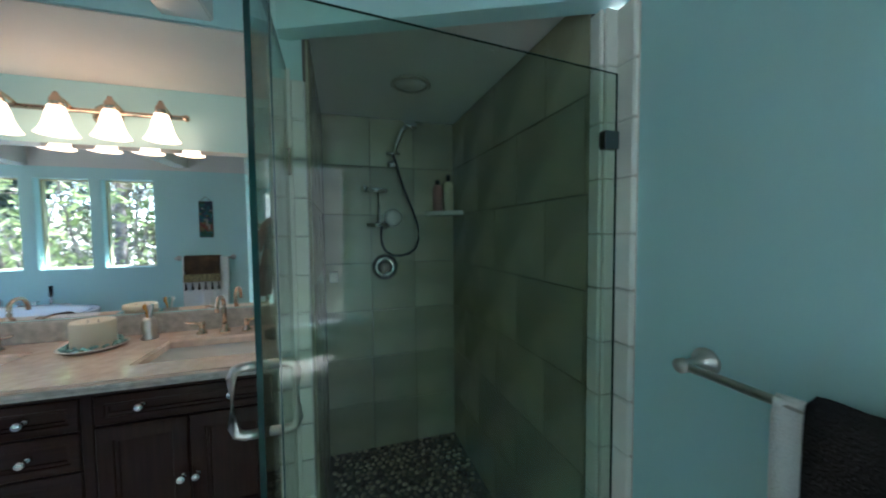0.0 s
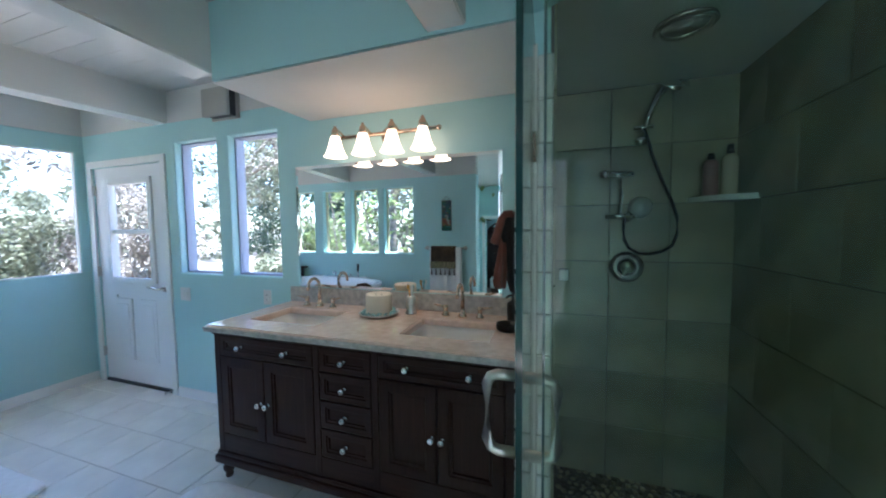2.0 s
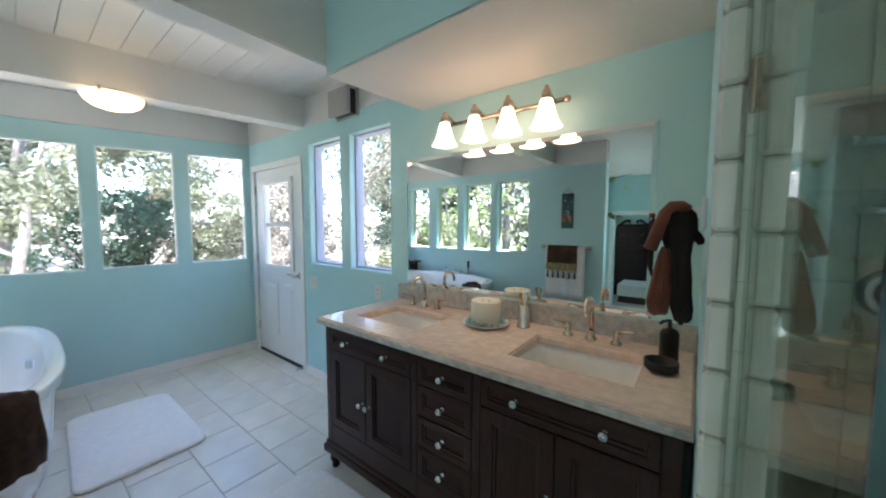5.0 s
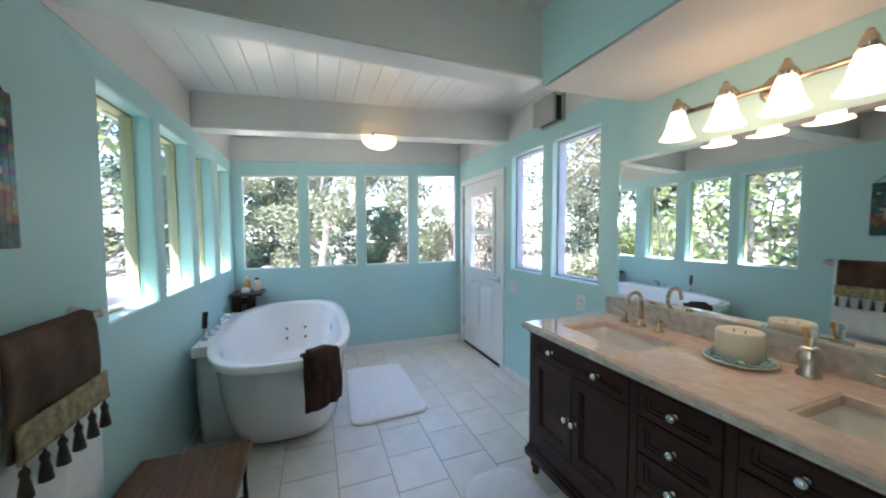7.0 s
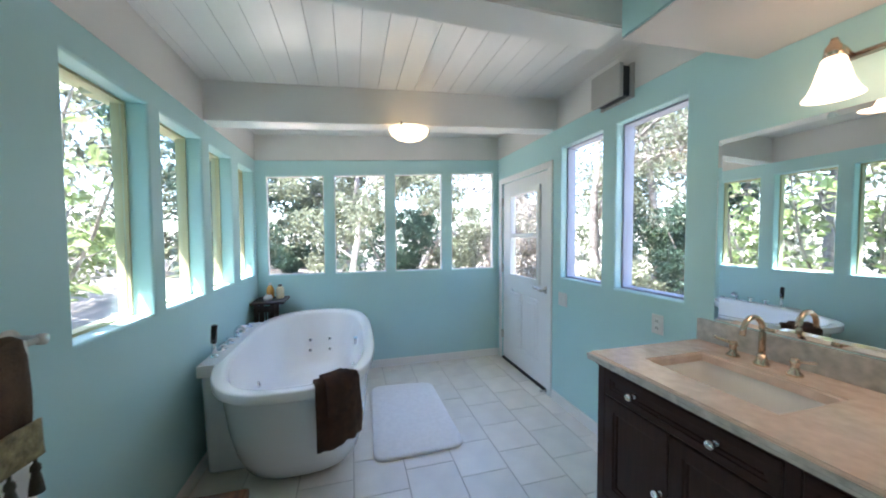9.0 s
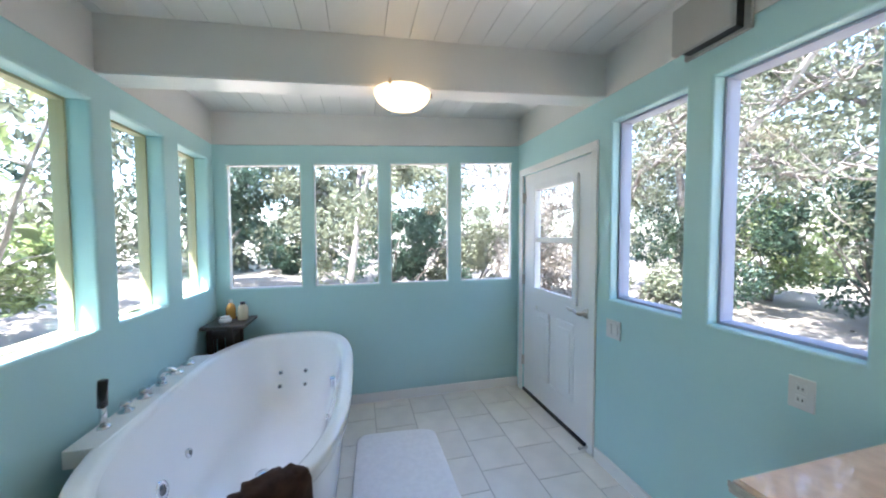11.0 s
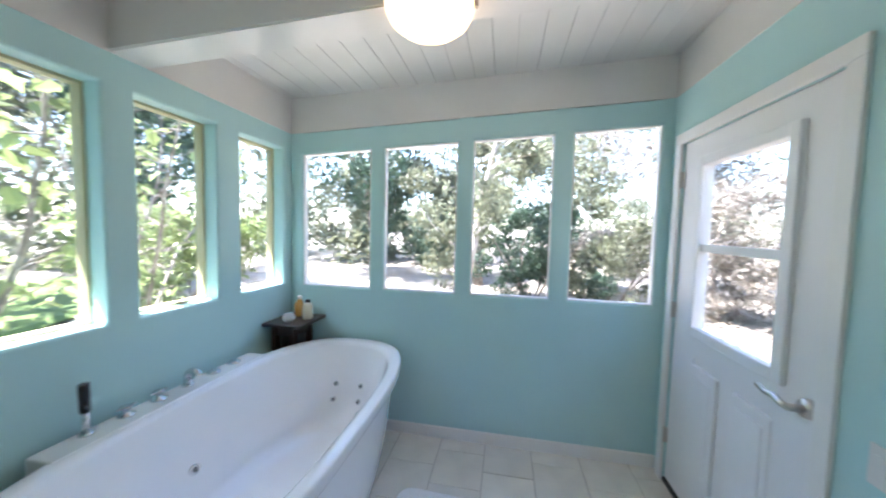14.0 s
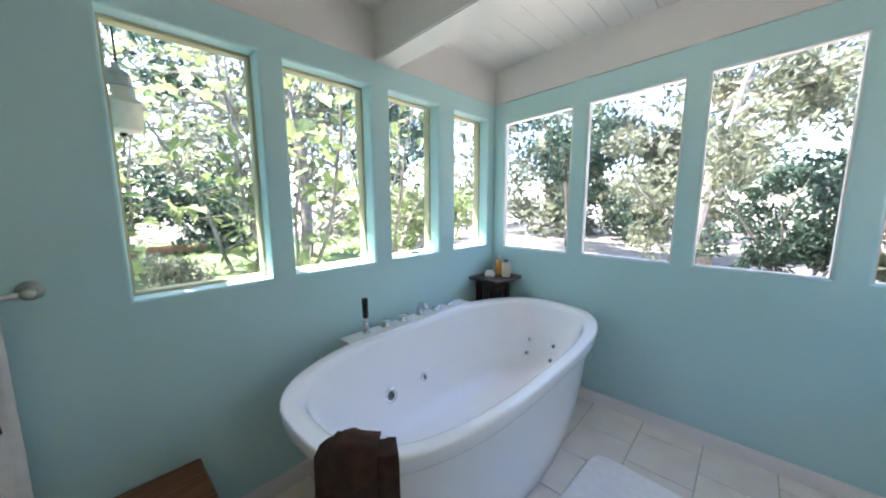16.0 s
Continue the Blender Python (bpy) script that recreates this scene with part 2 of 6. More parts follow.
def cyl(bm, p0, p1, r0, r1=None, seg=16):
    p0, p1 = Vector(p0), Vector(p1)
    d = p1 - p0
    m = Matrix.Translation((p0 + p1) / 2) @ d.to_track_quat("Z", "Y").to_matrix().to_4x4()
    bmesh.ops.create_cone(bm, cap_ends=True, segments=seg, radius1=r0, radius2=r0 if r1 is None else r1, depth=d.length, matrix=m)
    return bm


def ball(bm, c, r, squash=(1, 1, 1), seg=12):
    bmesh.ops.create_uvsphere(bm, u_segments=seg, v_segments=max(6, seg * 2 // 3), radius=r, matrix=Matrix.Translation(c) @ Matrix.Diagonal((*squash, 1)))
    return bm


def lathe(bm, profile, at, seg=24, turn=None):
    """Turn a profile of (radius, height) round a vertical axis."""
    m = Matrix.Translation(at) @ (turn or Matrix.Identity(4))
    rings = []
    for r, z in profile:
        if r < 1e-5:
            rings.append([bm.verts.new(m @ Vector((0, 0, z)))])
        else:
            rings.append([bm.verts.new(m @ Vector((r * math.cos(2 * math.pi * i / seg), r * math.sin(2 * math.pi * i / seg), z))) for i in range(seg)])
    for a, b in zip(rings, rings[1:]):
        for i in range(seg):
            j = (i + 1) % seg
            f = [a[i % len(a)], a[j % len(a)], b[j % len(b)], b[i % len(b)]]
            f = list(dict.fromkeys(f))
            if len(f) > 2:
                bm.faces.new(f)
    return bm


def tube(bm, pts, r, seg=8, taper=1.0):
    """A round bar along a line of points."""
    pts = [Vector(p) for p in pts]
    rings = []
    for i, p in enumerate(pts):
        d = (pts[min(i + 1, len(pts) - 1)] - pts[max(i - 1, 0)]).normalized()
        q = d.to_track_quat("Z", "Y")
        rad = r * (1 + (taper - 1) * i / max(1, len(pts) - 1))
        rings.append([bm.verts.new(p + q @ Vector((rad * math.cos(2 * math.pi * k / seg), rad * math.sin(2 * math.pi * k / seg), 0))) for k in range(seg)])
    for a, b in zip(rings, rings[1:]):
        for k in range(seg):
            bm.faces.new((a[k], a[(k + 1) % seg], b[(k + 1) % seg], b[k]))
    bm.faces.new(rings[0][::-1])
    bm.faces.new(rings[-1])
    return bm


def arc(c, r, a0, a1, n, u, v):
    """Points on an arc round c in the plane of u and v, degrees."""
    c, u, v = Vector(c), Vector(u), Vector(v)
    return [c + r * (math.cos(radians(a0 + (a1 - a0) * i / n)) * u + math.sin(radians(a0 + (a1 - a0) * i / n)) * v) for i in range(n + 1)]


def wall(name, axis, face, out, us, levels, holes, mat, round_edge=0.012):
    """A wall with thickness: its inner face at `face` on `axis`, going `out` metres outwards; us are the splits along it, levels give heights
    as functions of u, and holes name the (u, level) cells that are open."""
    bm = B()
    def at(u, z, d):
        return (face + d, u, z) if axis == "x" else (u, face + d, z)
    grid = [[bm.verts.new(at(u, lev(u), 0)) for lev in levels] for u in us]
    faces = []
    for i in range(len(us) - 1):
        for k in range(len(levels) - 1):
            if (i, k) not in holes:
                faces.append(bm.faces.new((grid[i][k], grid[i + 1][k], grid[i + 1][k + 1], grid[i][k + 1])))
    rim = [e for e in bm.edges if len(e.link_faces) == 1]
    lo, hi = us[0], us[-1]
    made = bmesh.ops.extrude_face_region(bm, geom=bm.faces[:], use_keep_orig=True)
    moved = [v for v in made["geom"] if isinstance(v, bmesh.types.BMVert)]
    shift = (out, 0, 0) if axis == "x" else (0, out, 0)
    bmesh.ops.translate(bm, verts=moved, vec=shift)
    inner = []
    for e in rim:
        if not e.is_valid:
            continue
        us2 = [(v.co.y if axis == "x" else v.co.x) for v in e.verts]
        zs2 = [v.co.z for v in e.verts]
        if all(abs(u - lo) < 1e-4 for u in us2) or all(abs(u - hi) < 1e-4 for u in us2) or max(zs2) < 1e-3 or min(zs2) > levels[-1](us2[0]) - 0.02:
            continue
        inner.append(e)
    if round_edge and inner:
        bmesh.ops.bevel(bm, geom=inner, offset=round_edge, segments=3, profile=0.5, affect="EDGES")
    loose = [v for v in bm.verts if not v.link_faces]
    bmesh.ops.delete(bm, geom=loose, context="VERTS")
    ob = part(name, bm, mat)
    return tagged(ob, "pale turquoise painted wall with rounded window openings" if holes else "pale turquoise painted plaster wall", "wall", kind="structure")


def flat(z):
    return lambda u: z


# ---- the room in numbers ----
LEFT, DEEP, TALL = -2.634, 5.17, 2.9       # left wall's y, towel wall's x, walls' full height
TILT = 0.056                               # rise of the roof per metre towards the vanity wall


def frieze(y):
    return 2.215 + TILT * (y - LEFT)


def ceil_z(y):
    return 2.47 + TILT * (y - LEFT)


FAR_WINDOWS = [(-2.536, -1.990), (-1.884, -1.350), (-1.242, -0.708), (-0.586, -0.067)]
LEFT_WINDOWS = [(0.09, 0.50), (0.67, 1.09), (1.22, 1.69), (1.80, 2.285)]
RIGHT_WINDOWS = [(1.245, 1.722), (1.850, 2.335)]
SILL_FAR, SILL_LEFT, SILL_RIGHT = 1.065, 1.085, 1.094


def head_far(y):
    return 2.059 + 0.0587 * (y + 2.536)


# far wall
ys = [LEFT - 0.14] + [v for w in FAR_WINDOWS for v in w] + [0.14]
wall("wall_west", "x", 0.0, -0.06, ys, [flat(0), flat(SILL_FAR), head_far, frieze], {(1, 1), (3, 1), (5, 1), (7, 1)}, BLUE)
# left wall, with the towel rail
xs = [0.0] + [v for w in LEFT_WINDOWS for v in w] + [3.25]
HALL = 2.80
wall("wall_south", "y", LEFT, -0.14, xs, [flat(0), flat(SILL_LEFT), flat(2.085), flat(2.215)], {(1, 1), (3, 1), (5, 1), (7, 1)}, BLUE)
# vanity wall, with the door
xs = [0.0, 0.115, 1.075, 1.245, 1.722, 1.850, 2.335, DEEP + 0.14]
wall("wall_north", "y", 0.0, 0.14, xs, [flat(0), flat(SILL_RIGHT), flat(2.055), flat(2.195), flat(2.362)], {(1, 0), (1, 1), (3, 1), (3, 2), (5, 1), (5, 2)}, BLUE)
# towel wall beside the shower, and the hall behind
wall("wall_east", "x", DEEP, 0.14, [-5.2, -1.36], [flat(0), flat(TALL)], set(), BLUE)
wall("wall_hall_side", "x", HALL, -0.14, [-5.0, LEFT - 0.14], [flat(0), flat(TALL)], set(), BLUE)
# the large opening is made up, to let daylight into the hall
wall("wall_hall_end", "y", -5.0, -0.14, [HALL - 0.14, 2.92, 3.53, 4.25, 5.10, DEEP], [flat(0), flat(0.35), flat(1.65), flat(2.25), flat(TALL)], {(1, 0), (1, 1), (3, 1), (3, 2)}, BLUE)
wall("wall_bedroom_back", "y", -6.6, -0.14, [2.5, 4.2], [flat(0), flat(TALL)], set(), BLUE)
# this side wall's opening is made up, for light in the next room
wall("wall_bedroom_side", "x", 2.60, -0.14, [-6.6, -6.2, -5.4, -5.14], [flat(0), flat(0.8), flat(2.1), flat(TALL)], {(1, 1)}, BLUE)
wall("wall_bedroom_other_side", "x", 4.10, 0.10, [-6.6, -5.14], [flat(0), flat(TALL)], set(), BLUE)

# white frieze boards above the blue, a few millimetres proud
def band(name, corners, mat, label):
    """A board from four inner corners, 0.14 m thick outwards (given as a vector)."""
    pts, out = corners
    bm = B()
    a = [bm.verts.new(p) for p in pts]
    b2 = [bm.verts.new(Vector(p) + Vector(out)) for p in pts]
    bm.faces.new(a)
    bm.faces.new(b2[::-1])
    for i in range(4):
        bm.faces.new((a[i], a[(i + 1) % 4], b2[(i + 1) % 4], b2[i]))
    return tagged(part(name, bm, mat), label, "frieze", kind="structure")


TOP = 0.5
band("trim_west", ([(0.004, LEFT, frieze(LEFT)), (0.004, 0, frieze(0)), (0.004, 0, frieze(0) + TOP), (0.004, LEFT, frieze(LEFT) + TOP)], (-0.13, 0, 0)), WHITE, "white painted frieze board under the sloping ceiling")
band("trim_south", ([(0.0, LEFT + 0.004, 2.215), (3.25, LEFT + 0.004, 2.215), (3.25, LEFT + 0.004, 2.7), (0.0, LEFT + 0.004, 2.7)], (0, -0.13, 0)), WHITE, "white painted frieze board above the side windows")
band("trim_north", ([(0.0, -0.004, 2.362), (2.65, -0.004, 2.362), (2.65, -0.004, 2.8), (0.0, -0.004, 2.8)], (0, 0.13, 0)), WHITE, "white painted frieze board above the garden door")
wall("wall_north_upper", "y", 0.0, 0.14, [2.65, DEEP + 0.14], [flat(2.362), flat(TALL)], set(), BLUE)

# boarded ceiling: planks run away along x with open joints, all in one mesh
bm = B()
y = -6.74
while y < 0.2:
    y2 = y + 0.134
    for x0, x1 in ((-0.14 if y > -3.1 else 2.45, 6.5 if y > -5.2 else 4.2),):
        v = [bm.verts.new((x, yy, ceil_z(yy) + dz)) for dz in (0, 0.03) for x, yy in ((x0, y + 0.0028), (x1, y + 0.0028), (x1, y2), (x0, y2))]
        for f in ((0, 1, 2, 3), (7, 6, 5, 4), (0, 4, 5, 1), (1, 5, 6, 2), (2, 6, 7, 3), (3, 7, 4, 0)):
            bm.faces.new([v[i] for i in f])
    y = y2
for xa, ya, xb, yb in ((-0.45, -3.1, 6.6, 0.5), (2.45, -5.3, 5.4, -3.1), (2.45, -6.8, 4.25, -5.3)):
    v = [bm.verts.new((x, yy, ceil_z(yy) + 0.045 + dz)) for dz in (0, 0.05) for x, yy in ((xa, ya), (xb, ya), (xb, yb), (xa, yb))]
    for f in ((0, 1, 2, 3), (7, 6, 5, 4), (0, 4, 5, 1), (1, 5, 6, 2), (2, 6, 7, 3), (3, 7, 4, 0)):
        bm.faces.new([v[i] for i in f])
tagged(part("ceiling", bm, WHITE), "white painted sloping tongue-and-groove plank ceiling", "ceiling", kind="structure")

# cross beams
def beam(name, x0, x1, ya, yb, za, zb):
    bm = B()
    low = {ya: za, yb: zb}
    v = [bm.verts.new((x, yy, z)) for yy in (ya, yb) for x, z in ((x0, low[yy]), (x1, low[yy]), (x1, ceil_z(yy) + 0.02), (x0, ceil_z(yy) + 0.02))]
    for f in ((0, 1, 2, 3), (7, 6, 5, 4), (0, 4, 5, 1), (1, 5, 6, 2), (2, 6, 7, 3), (3, 7, 4, 0)):
        bm.faces.new([v[i] for i in f])
    bmesh.ops.bevel(bm, geom=bm.edges[:], offset=0.006, segments=2, affect="EDGES")
    return tagged(part(name, bm, WHITE), "white painted timber cross beam under the ceiling", "beam", group="ceiling beams", kind="structure")


beam("beam_1", 1.03, 1.19, LEFT - 0.01, 0.01, frieze(LEFT), frieze(0))
beam("beam_2", 2.49, 2.65, LEFT - 0.01, -0.70, 2.25, 2.235)
beam("beam_3", 3.80, 3.96, -4.95, -0.70, 2.10, 2.215)

# boxed soffit over the vanity
def loft_quad(pts, out):
    bm = B()
    a = [bm.verts.new(p) for p in pts]
    b2 = [bm.verts.new(Vector(p) + Vector(out)) for p in pts]
    bm.faces.new(a)
    bm.faces.new(b2[::-1])
    for i in range(4):
        bm.faces.new((a[i], a[(i + 1) % 4], b2[(i + 1) % 4], b2[i]))
    return bm


bm = B()
prof = [(-0.72, 2.200), (0.0, 2.225), (0.0, 2.72), (-0.72, 2.72)]
a = [bm.verts.new((2.65, yy, z)) for yy, z in prof]
b = [bm.verts.new((4.26, yy, z)) for yy, z in prof]
bm.faces.new(a), bm.faces.new(b[::-1])
for i in range(4):
    bm.faces.new((a[i], a[(i + 1) % 4], b[(i + 1) % 4], b[i]))
tagged(part("soffit", bm, BLUE), "pale turquoise boxed soffit above the vanity", "soffit", kind="structure")
bm = loft_quad([(2.646, -0.714, 2.1955), (4.19, -0.714, 2.1955), (4.19, -0.002, 2.220), (2.646, -0.002, 2.220)], (0, 0, -0.004))
tagged(part("soffit_underside", bm, SOFFIT_WHITE), "off-white painted underside of the soffit", "soffit", kind="structure")

# floor slab (grout) and skirting
bm = box(B(), -0.14, 5.31, -2.77, 0.14, -0.10, -0.004)
box(bm, 2.66, 5.31, -5.14, -2.7705, -0.10, -0.004)
box(bm, 2.46, 4.2, -6.74, -5.1405, -0.10, -0.004)
floor = tagged(part("floor", bm, GROUT), "pale cream ceramic tiles in running bond on a grey grout bed", "floor", kind="structure")


def skirting(name, x0, x1, y0, y1):
    bm = box(B(), x0, x1, y0, y1, 0.0, 0.085)
    bmesh.ops.bevel(bm, geom=[e for e in bm.edges if all(v.co.z > 0.08 for v in e.verts)], offset=0.006, segments=2, affect="EDGES")
    tagged(part(name, bm, TRIM), "white painted wooden baseboard", "baseboard", kind="structure")


skirting("baseboard_west", 0.0, 0.016, LEFT, -0.0)
skirting("baseboard_south", 0.016, 3.25, LEFT, LEFT + 0.016)
skirting("baseboard_north", 1.15, 2.44, -0.016, 0.0)
skirting("baseboard_east", DEEP - 0.016, DEEP, -5.0, -1.37)

# ---- windows ----
def rrect(cx, cy, hx, hy, r, n=6):
    """A rounded rectangle as a ring of (x, y)."""
    out = []
    for qx, qy, a0 in ((1, 1, 0), (-1, 1, 90), (-1, -1, 180), (1, -1, 270)):
        for i in range(n + 1):
            a = radians(a0 + 90 * i / n)
            out.append((cx + qx * (hx - r) + r * math.cos(a), cy + qy * (hy - r) + r * math.sin(a)))
    return out


def loft(bm, rings, cap0=True, cap1=True):
    """Skin rings of 3D points with the same number of points."""
    vs = [[bm.verts.new(p) for p in ring] for ring in rings]
    n = len(vs[0])
    for a, b2 in zip(vs, vs[1:]):
        for i in range(n):
            bm.faces.new((a[i], a[(i + 1) % n], b2[(i + 1) % n], b2[i]))
    if cap0:
        bm.faces.new(vs[0][::-1])
    if cap1:
        bm.faces.new(vs[-1])
    return bm


def prism(bm, pts, axis, a0, a1):
    """A flat polygon of (u, z) made solid between a0 and a1 on an axis."""
    mk = (lambda u, z, d: (d, u, z)) if axis == "x" else (lambda u, z, d: (u, d, z))
    return loft(bm, [[mk(u, z, a0) for u, z in pts], [mk(u, z, a1) for u, z in pts]])


def window(name, axis, u0, u1, z0, z1a, z1b, face, mat, label):
    """A fixed light set deep in the wall: frame of four bars and one pane."""
    s = 1 if axis == "y" and face == 0.0 else -1
    deep = 0.008 if axis == "x" and face == 0.0 else (0.085 if mat == CREAM else 0.06)
    f0, f1 = face + s * deep, face + s * (0.055 if axis == "x" and face == 0.0 else 0.138)
    p0, p1 = face + s * (deep + 0.012), face + s * (deep + 0.018)
    at = (face, (u0 + u1) / 2, z0) if axis == "x" else ((u0 + u1) / 2, face, z0)
    ob = thing(name, at, label, "window", kind="structure")
    w = 0.012 if mat == CREAM else 0.006 if mat == TRIM else 0.012
    bm = B()
    prism(bm, [(u0, z0), (u1, z0), (u1, z0 + w), (u0, z0 + w)], axis, f0, f1)
    prism(bm, [(u0, z1a - w), (u1, z1b - w), (u1, z1b), (u0, z1a)], axis, f0, f1)
    prism(bm, [(u0, z0 + w), (u0 + w, z0 + w), (u0 + w, z1a - w), (u0, z1a - w)], axis, f0, f1)
    prism(bm, [(u1 - w, z0 + w), (u1, z0 + w), (u1, z1b - w), (u1 - w, z1b - w)], axis, f0, f1)
    part("window_frame", bm, mat, ob)
    pane = part("pane", prism(B(), [(u0 + w, z0 + w), (u1 - w, z0 + w), (u1 - w, z1b - w), (u0 + w, z1a - w)], axis, p0, p1), PANE, ob, "clear glass pane")
    pane.visible_shadow = False
    return ob


k = 1
for u0, u1 in FAR_WINDOWS:
    window("window_%d" % k, "x", u0, u1, SILL_FAR, head_far(u0), head_far(u1), 0.0, TRIM, "fixed window in a turquoise wall facing the trees")
    k += 1
for u0, u1 in LEFT_WINDOWS:
    window("window_%d" % k, "y", u0, u1, SILL_LEFT, 2.085, 2.085, LEFT, CREAM, "fixed window with cream frame above the bathtub wall")
    k += 1
for u0, u1 in RIGHT_WINDOWS:
    window("window_%d" % k, "y", u0, u1, SILL_RIGHT, 2.195, 2.195, 0.0, FRAME_SKYLIT, "tall fixed window beside the garden door")
    k += 1

# unseen, added only to light the hall and the shower from behind
window("window_11", "y", 4.25, 5.10, 0.35, 2.25, 2.25, -5.0, TRIM, "unseen window added at the end of the hall for light")
# likewise unseen, added so the next room gets daylight
window("window_12", "x", -6.2, -5.4, 0.8, 2.1, 2.1, 2.60, TRIM, "unseen window added to light the next room")

# ---- garden door ----
door = thing("door_1", (0.595, 0.03, 0), "white half-glazed panelled garden door, closed, with lever handle", "door", kind="structure")
bm = B()
for x0, x1, z0, z1 in ((0.120, 0.335, 0.03, 2.05), (0.875, 1.070, 0.03, 2.05), (0.335, 0.875, 0.03, 0.24), (0.335, 0.875, 0.86, 1.02), (0.335, 0.875, 1.89, 2.05)):
    box(bm, x0, x1, 0.012, 0.052, z0, z1)
box(bm, 0.335, 0.875, 0.024, 0.050, 0.24, 0.86)
leaf = part("door_leaf", bm, DOORW, door)
for x0, x1 in ((0.300, 0.565), (0.635, 0.905)):
    bm = box(B(), x0 + 0.02, x1 - 0.02, 0.006, 0.029, 0.24, 0.83, 0.012, 2)
    box(bm, x0 + 0.055, x1 - 0.055, 0.001, 0.014, 0.29, 0.78, 0.010, 2)
    part("door_panel", bm, DOORW, door)
bm = B()
for x0, x1, z0, z1 in ((0.285, 0.335, 0.98, 1.94), (0.875, 0.925, 0.98, 1.94), (0.335, 0.875, 1.89, 1.94), (0.335, 0.875, 0.98, 1.03)):
    box(bm, x0, x1, -0.008, 0.014, z0, z1, 0.006, 2)
part("glazing_trim", bm, DOORW, door)
part("meeting_rail", box(B(), 0.337, 0.873, 0.014, 0.044, 1.435, 1.475, 0.004), DOORW, door)
for z0, z1 in ((1.025, 1.437), (1.473, 1.892)):
    p = part("pane", box(B(), 0.337, 0.873, 0.030, 0.035, z0, z1), PANE, door, "clear glass pane")
    p.visible_shadow = False
bm = cyl(B(), (1.025, 0.011, 0.95), (1.025, -0.006, 0.95), 0.036, 0.030, 20)
cyl(bm, (1.025, -0.004, 0.95), (1.025, -0.052, 0.95), 0.013)
tube(bm, [(1.027, -0.05, 0.95), (1.00, -0.054, 0.952), (0.965, -0.054, 0.964), (0.93, -0.052, 0.956), (0.885, -0.05, 0.966)], 0.013, 8, 0.7)
part("door_handle", bm, BRUSHED, door, "brushed nickel lever handle", smooth=True)
for z in (0.25, 1.03, 1.80):
    bm = box(B(), 0.105, 0.128, -0.004, 0.014, z, z + 0.09, 0.002)
    cyl(bm, (0.117, -0.006, z - 0.004), (0.117, -0.006, z + 0.094), 0.006, seg=8)
    part("hinge", bm, BRUSHED, door)
part("threshold", box(B(), 0.115, 1.075, 0.0, 0.12, 0.001, 0.024, 0.004), BLACK, door, "black door sweep and threshold")
bm = B()
for x0, x1, z0, z1 in ((0.055, 0.118, 0.0, 2.052), (1.072, 1.135, 0.0, 2.052), (0.055, 1.135, 2.052, 2.115)):
    box(bm, x0, x1, -0.016, 0.001, z0, z1, 0.004)
tagged(part("door_casing", bm, TRIM), "white painted door casing", "door casing", kind="structure")
bm = cyl(B(), (1.09, -0.018, 0.045), (1.09, -0.075, 0.045), 0.006, seg=8)
cyl(bm, (1.09, -0.075, 0.045), (1.09, -0.088, 0.045), 0.010, seg=10)
single("door_stop", bm, BRUSHED, "small spring door stop on the baseboard", "door stop", at=(1.09, -0.018, 0.04))

# ---- switch, outlets, fan heater ----
def plate(name, x, z, w, h, rockers, label, category):
    ob = thing(name, (x, 0, z), label, category)
    part("plate", box(B(), x - w / 2, x + w / 2, -0.007, -0.0005, z - h / 2, z + h / 2, 0.003), PALE, ob)
    for i in range(rockers):
        cx = x + (i - (rockers - 1) / 2) * 0.046
        if category == "switch":
            part("rocker", box(B(), cx - 0.016, cx + 0.016, -0.012, -0.006, z - 0.033, z + 0.033, 0.003), PALE, ob)
        else:
            for dz in (-0.020, 0.020):
                bm = box(B(), cx - 0.016, cx + 0.016, -0.010, -0.006, z + dz - 0.014, z + dz + 0.014, 0.004)
                part("socket", bm, PALE, ob)
                for dx in (-0.006, 0.006):
                    part("slot", box(B(), cx + dx - 0.0015, cx + dx + 0.0015, -0.0108, -0.0102, z + dz - 0.006, z + dz + 0.004), BLACK, ob)
    return ob


plate("light_switch", 1.29, 0.915, 0.115, 0.115, 2, "white double rocker light switch on turquoise wall", "switch")
plate("power_outlet", 2.19, 0.935, 0.075, 0.115, 1, "white power outlet on turquoise wall", "outlet")
fan = thing("ceiling_vent_fan", (1.85, -0.005, 2.33), "white boxed exhaust fan mounted high on the wall", "vent fan")
FAN_GREY = material("fan_grey_beige", (0.42, 0.41, 0.38), 0.5, vary=0.05)
# black stands in for the shade in the gap behind the cover
part("housing", box(B(), 1.75, 1.975, -0.080, -0.005, 2.325, 2.51, 0.004), BLACK, fan, "housing coloured black for the shaded gap behind the cover")
bm = box(B(), 1.735, 1.990, -0.110, -0.081, 2.315, 2.520, 0.006)
part("cover", bm, FAN_GREY, fan)
part("back_plate", box(B(), 1.725, 2.0, -0.022, -0.0045, 2.31, 2.525, 0.004), FAN_GREY, fan)

